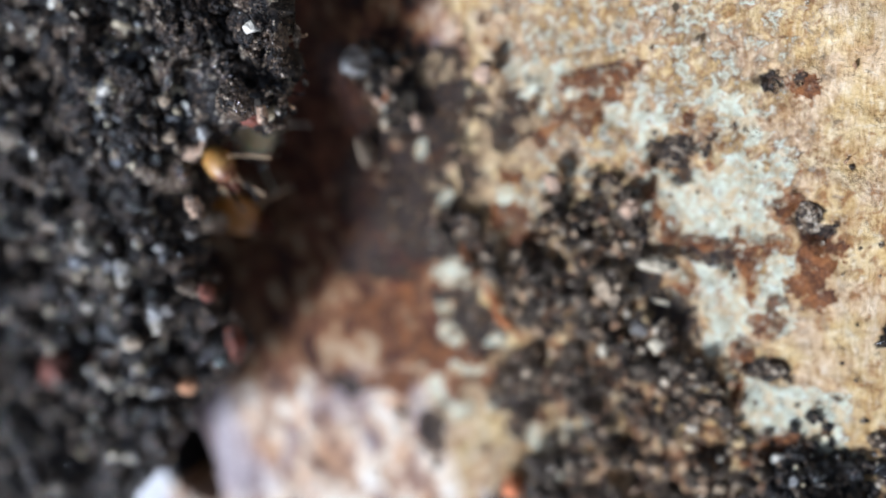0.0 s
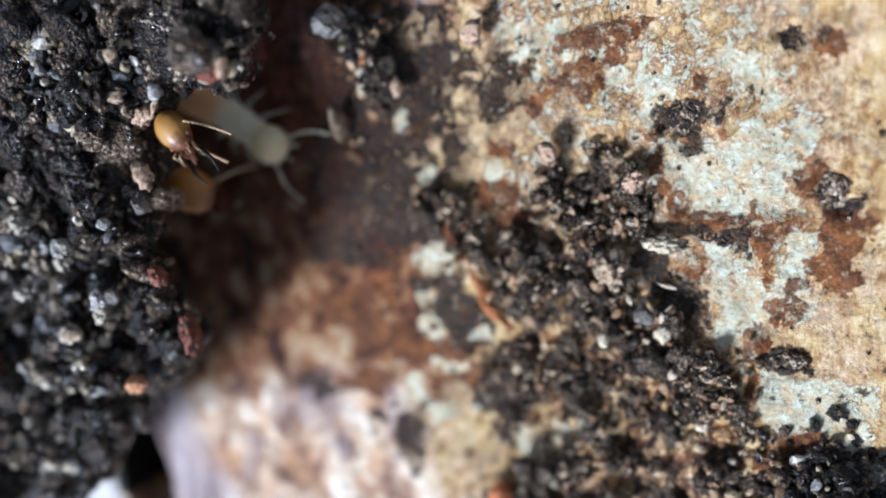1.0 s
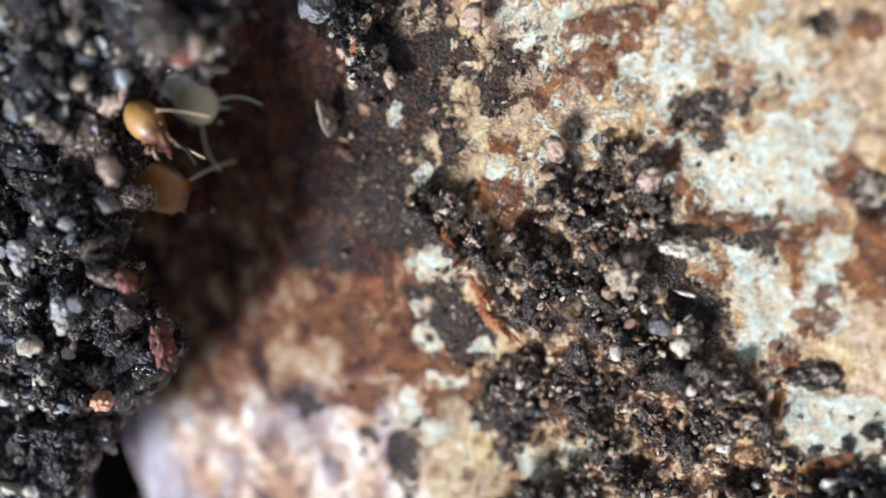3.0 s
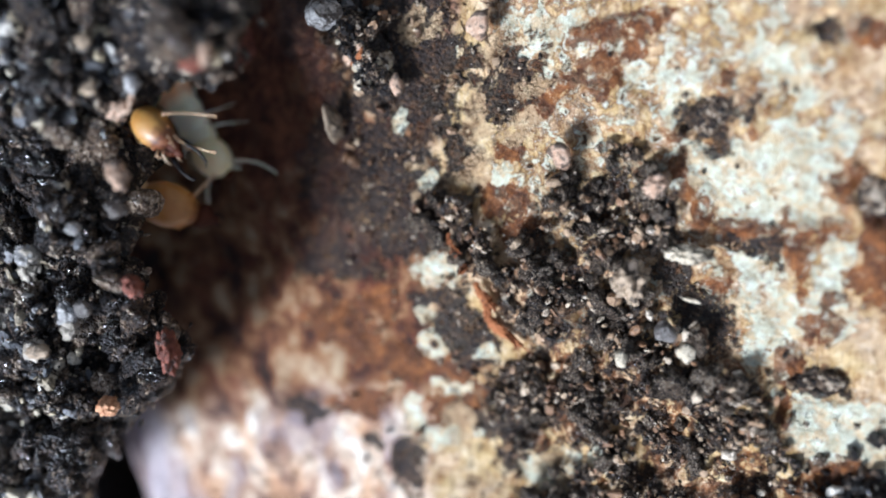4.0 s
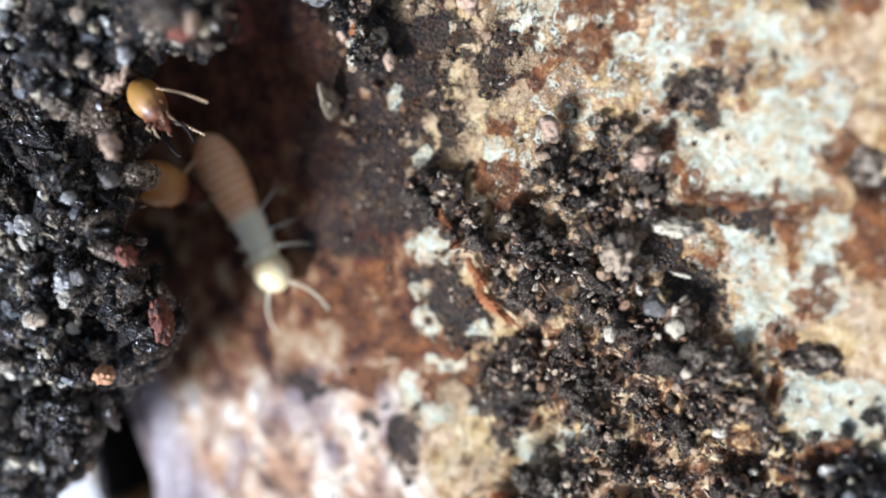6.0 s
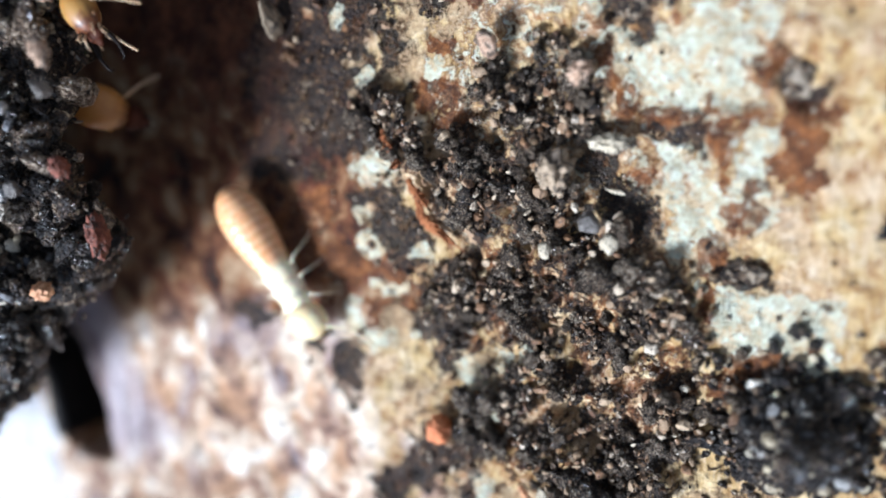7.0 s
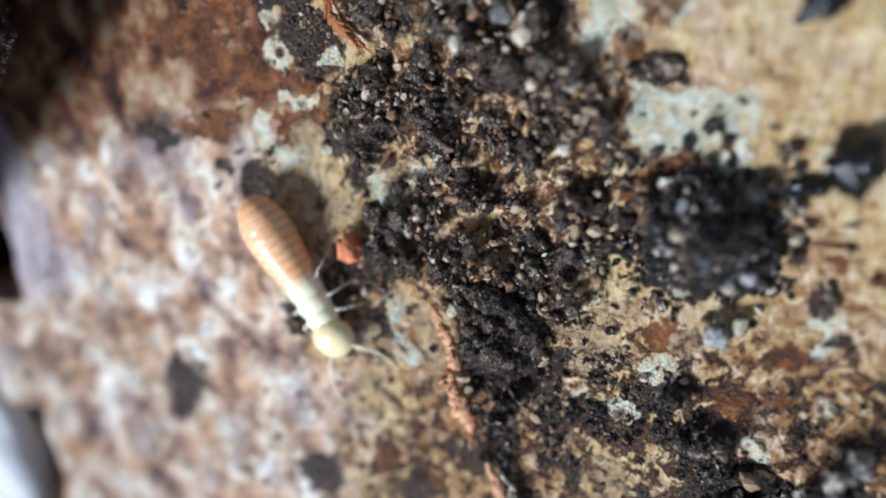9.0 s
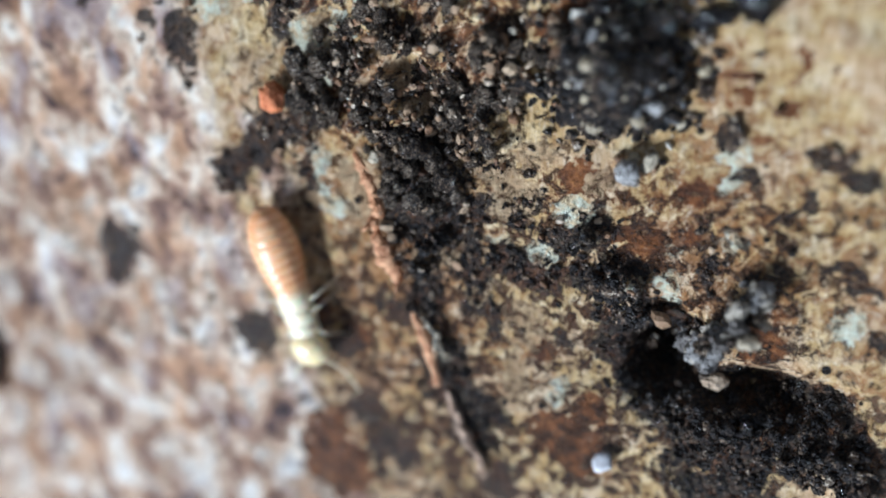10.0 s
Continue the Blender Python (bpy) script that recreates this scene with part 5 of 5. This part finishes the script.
# ---- termites ----
def abdomen_mesh(length, width):
    """A segmented, tapered abdomen along -x, its front at the origin."""
    bm = bmesh.new()
    rings, n, sides = [], 60, 26
    for i in range(n + 1):
        t = i / n
        env = (0.66 + 0.34 * math.sin(math.pi / 2 * min(t / 0.58, 1.0))) * (1.0 - max(0.0, (t - 0.50) / 0.50) ** 2.6) ** 0.54
        seg = 0.95 + 0.05 * abs(math.sin(math.pi * 9.5 * t)) ** 0.5
        r = width * 0.5 * max(env * seg, 0.02)
        ring = []
        for k in range(sides):
            a = 2 * math.pi * k / sides
            ring.append(bm.verts.new(Vector((-t * length, r * math.cos(a), r * 0.88 * math.sin(a))) * MM))
        rings.append(ring)
    for a, b in zip(rings, rings[1:]):
        for k in range(sides):
            bm.faces.new((a[k], b[k], b[(k + 1) % sides], a[(k + 1) % sides]))
    bm.faces.new(rings[0])
    bm.faces.new(rings[-1][::-1])
    bmesh.ops.recalc_face_normals(bm, faces=bm.faces)
    return bm


def jointed_leg(side, x, reach, fore):
    """Thigh, shin and foot of one leg, from the body's side down to the ground."""
    hip, knee = Vector((0, 0, 0)), Vector((fore * 0.45, side * reach * 0.55, 0.22))
    ankle, toe = Vector((fore * 0.9, side * reach * 0.95, -0.42)), Vector((fore * 1.15, side * reach * 1.12, -0.62))
    return tube([hip, hip.lerp(knee, 0.5) + Vector((0, 0, 0.05)), knee, knee.lerp(ankle, 0.5), ankle, toe], [0.05, 0.048, 0.030, 0.024, 0.018, 0.012], 8)


def build_worker():
    worker = tagged(new("worker_termite"), "pale worker termite with an orange banded abdomen", "termite")
    rear = part("abdomen", abdomen_mesh(3.2, 1.66), ABDOMEN, worker, "orange banded abdomen")
    rear.matrix_basis = pose(-0.35 * MM, 0, 0.78 * MM, 0, 3, 0)
    for x, r in ((-0.16, (0.66, 0.62, 0.47)), (0.36, (0.60, 0.60, 0.45)), (0.88, (0.54, 0.56, 0.43))):
        part("thorax_segment", ball(r, (x, 0, 0.76)), PALE_SKIN, worker)
    head = part("head", ball((0.70, 0.68, 0.48), (0, 0, 0)), WORKER_HEAD, worker, "glossy yellowish head")
    head.matrix_basis = pose(1.62 * MM, 0, 0.80 * MM, 0, 18, 0)
    part("labrum", ball((0.26, 0.26, 0.18), (0.62, 0, -0.06), 16, 10), MOUTH, head, "brown mouthparts")
    for s in (-1, 1):
        part("palp", tube(bend((0.5, s * 0.2, -0.2), (0.85, s * 0.3, -0.42), 0.1, 6), [0.06, 0.06, 0.055, 0.05, 0.045, 0.03], 7), PALE_SKIN, head)
    feelers, legs = [], []
    for s in (-1, 1):
        pts = bend((0, 0, 0), (1.75, s * 0.35, -0.15), s * 0.22, 17, (0, 1, 0))
        a = part("antenna", beads(pts, 0.043, 0.030), PALE_SKIN, worker, "thin beaded antenna")
        a.matrix_basis = pose(2.02 * MM, s * 0.36 * MM, 0.82 * MM, 0, 6, s * 24)
        feelers.append((a, s))
        for x, reach, fore in ((0.75, 0.85, 0.6), (0.35, 0.9, -0.15), (-0.05, 0.95, -0.75)):
            leg = part("leg", jointed_leg(s, x, reach, fore), PALE_SKIN, worker)
            leg.matrix_basis = pose(x * MM, s * 0.34 * MM, 0.62 * MM)
            legs.append((leg, s, x))
    return worker, feelers, legs


def build_soldier(name, label, jaw_open, size, shell=AMBER, palps=True):
    """A soldier, head towards +x, its head's centre at the origin."""
    soldier = tagged(new(name), label, "termite")
    skull = ball((0.88, 0.66, 0.5))
    for v in skull.verts:
        # broad behind, narrower and flatter towards the face
        f = v.co.x / MM
        v.co.y *= 1.0 - 0.10 * f - 0.10 * max(f, 0.0) ** 2
        v.co.z *= 1.0 - 0.08 * f
    head = part("head", skull, shell, soldier, "glossy amber head")
    part("clypeus", ball((0.30, 0.40, 0.22), (0.92, 0, 0.02), 16, 10), MOUTH, head, "reddish brown face plate")
    part("labrum", ball((0.26, 0.18, 0.10), (1.16, 0, 0.08), 14, 8), MOUTH, head, "reddish brown upper lip")
    feelers = []
    for s in (-1, 1):
        jaw = tube([(0.98, s * 0.26, -0.06), (1.25, s * (0.34 + jaw_open * 0.3), -0.04), (1.7, s * (0.32 + jaw_open * 0.7), -0.02), (2.15, s * (0.18 + jaw_open * 0.9), 0), (2.26, s * (0.02 + jaw_open * 0.8), 0)],
                   [0.115, 0.095, 0.068, 0.040, 0.008], 10, flat=0.8)
        if not palps:
            jaw.transform(Matrix.Translation((0.45 * MM, 0, 0)) @ Matrix.Scale(0.5, 4))
        part("mandible", jaw, JAW, head, "curved black jaw")
        if palps:
            part("palp", tube(bend((0.95, s * 0.14, -0.24), (1.42, s * 0.32, -0.2), 0.14, 6), [0.035, 0.045, 0.04, 0.04, 0.035, 0.02], 7), HORN, head, "pale jointed palp")
            part("palp", tube(bend((0.78, s * 0.42, 0.10), (1.28, s * 0.50, 0.16), 0.10, 6), [0.04, 0.045, 0.035, 0.045, 0.035, 0.02], 7), HORN, head, "pale jointed palp")
        for k in range(2 if palps else 0):
            base = Vector((0.70 + 0.14 * k, s * (0.34 - 0.14 * k), 0.34 - 0.05 * k))
            part("palp", tube([base, base + Vector((0.12, s * 0.10, 0.14)), base + Vector((0.30, s * 0.05, 0.12))], [0.05, 0.04, 0.014], 7), HORN, head, "pale spiky palp")
        part("antenna_base", ball((0.10, 0.07, 0.08), (0.42, s * 0.52, 0.10), 12, 8), shell, head, "amber antenna socket")
        pts = bend((0, 0, 0), (2.0 if s > 0 else 1.8, 0, 0), s * 0.07, 13, (0, 1, 0))
        a = part("antenna", beads(pts, 0.044, 0.042), HORN, soldier, "beaded pale antenna")
        feelers.append((a, s))
    neck, trunk = ((-0.35, -0.55, -0.68), (-0.5, -1.05, -1.3)) if palps else ((-1.0, 0.0, -0.05), (-1.9, 0.1, 0.0))
    part("pronotum", ball((0.40, 0.45, 0.30) if palps else (0.5, 0.5, 0.32), neck), SOLDIER_SKIN, soldier)
    part("thorax", ball((0.5, 0.5, 0.7) if palps else (0.8, 0.48, 0.4), trunk), SOLDIER_SKIN, soldier)
    for ob in soldier.children_recursive:
        ob.data.transform(Matrix.Scale(size, 4))
    return soldier, feelers


WORKER, WORKER_FEELERS, WORKER_LEGS = build_worker()
GUARD, GUARD_FEELERS = build_soldier("soldier_termite", "amber headed soldier termite with black jaws at the crust's rim", 0.30, 0.78)
DEEP_GUARD, DEEP_FEELERS = build_soldier("soldier_termite", "amber soldier termite inside the dark hollow", 0.05, 1.12, ORANGE_SKIN, False)
TOP_GUARD, TOP_FEELERS = build_soldier("soldier_termite", "soldier termite peering from under the crust", 0.3, 0.8)


def motions():
    # the worker: head and tail along its way
    rows = [(0.0, -8.4, 5.6, -36), (0.5, -7.6, 5.0, -36), (1.0, -6.5, 4.25, -35), (1.5, -6.3, 4.4, -30), (2.0, -7.9, 5.5, -42), (2.5, -8.1, 5.5, -40), (3.0, -8.2, 5.7, -42), (3.8, -8.0, 4.9, -58),
            (4.5, -7.05, 3.2, -67), (5.0, -6.65, 1.6, -70), (5.7, -6.0, 0.2, -67), (6.5, -5.1, -1.45, -64), (7.0, -3.05, -4.35, -59), (7.5, -2.2, -6.1, -65), (8.0, -1.7, -7.45, -67),
            (8.5, -0.95, -7.85, -58), (9.0, 0.65, -10.7, -60), (9.5, 2.1, -13.8, -65), (10.0, 2.25, -16.05, -77)]
    walk(WORKER, [(t, pose(x * MM, y * MM, lie(x, y, 0.02) * MM * 0.5, 0, 0, a)) for t, x, y, a in rows])
    for leg, s, x in WORKER_LEGS:
        phase = 1 if (s > 0) == (abs(x - 0.35) < 0.1) else -1
        steps = []
        for k in range(51):
            t = k * 0.2
            pace = 0.25 if t < 4 else 1.0
            steps.append((t, pose(x * MM, s * 0.34 * MM, 0.62 * MM, 0, 0, 14 * pace * phase * math.sin(t * 9.0))))
        walk(leg, steps)
    for a, s in WORKER_FEELERS:
        walk(a, [(k * 0.5, pose(2.02 * MM, s * 0.36 * MM, 0.82 * MM, 0, 6 + 4 * math.sin(k * 1.7 + s), s * 24 + 9 * math.sin(k * 2.3 + 2 * s))) for k in range(21)])
    # the guard at the rim turns its head a little
    turn = [(0.0, -58, 0), (0.5, -56, 2), (1.0, -55, 0), (1.5, -55, -2), (2.5, -55, 0), (3.2, -54, 2), (4.5, -45, 3), (5.2, -48, 0), (6.5, -58, 0), (8.0, -60, 0), (10.0, -60, 0)]
    walk(GUARD, [(t, pose(-5.40 * MM, 4.13 * MM, 5.15 * MM, 0, 6 + p, a)) for t, a, p in turn])
    for a, s in GUARD_FEELERS:
        base = pose(0.0 * MM if s > 0 else 0.35 * MM, 0.56 * MM if s > 0 else -0.05 * MM, 0.12 * MM if s > 0 else -0.05 * MM)
        walk(a, [(k * 0.5, base @ pose(0, 0, 0 if s > 0 else -0.35 * MM, 0, 8 if s > 0 else 4, (43 if s > 0 else 20) + (9 if s > 0 else 3) * math.sin(k * 1.9 + s))) for k in range(21)])
    walk(DEEP_GUARD, [(t, pose(x * MM, y * MM, 2.9 * MM, 0, p, a)) for t, x, y, p, a in ((0, -6.95, 2.0, 26, -32), (1, -7.08, 2.1, 24, -30), (2.5, -7.2, 2.15, 22, -30), (3.2, -7.15, 2.05, 24, -32), (4.5, -7.25, 1.7, 48, -36), (5.2, -7.27, 1.85, 48, -34), (6.5, -7.7, 1.6, 44, -34), (10, -7.4, 1.6, 44, -34))])
    for a, s in DEEP_FEELERS:
        walk(a, [(k * 1.0, pose(0.60 * MM, s * 0.5 * MM, -0.2 * MM, 0, 64, s * 20 + 10 * math.sin(k * 2.1 + s))) for k in range(11)])
    rows = ((0, -3.2, 7.2, -25), (0.5, -3.4, 7.5, -25), (1.0, -3.4, 7.8, -8), (1.5, -4.6, 8.0, -20), (2.0, -3.6, 7.5, -25), (2.5, -4.6, 7.9, -25), (3.2, -4.5, 7.9, -25),
            (4.5, -3.2, 7.25, -25), (5.0, -2.8, 7.45, -28), (5.2, -2.8, 7.45, -28), (6.5, -3.6, 7.1, -30), (10, -4.0, 7.1, -30))
    walk(TOP_GUARD, [(t, pose(x * MM, y * MM, 5.2 * MM, 0, 4, a)) for t, x, y, a in rows])
    for a, s in TOP_FEELERS:
        walk(a, [(k * 0.5, pose(0.3 * MM, s * 0.52 * MM, 0.1 * MM, 0, -4, (-4 if s < 0 else 30) + 9 * math.sin(k * 1.7 + s))) for k in range(21)])


motions()
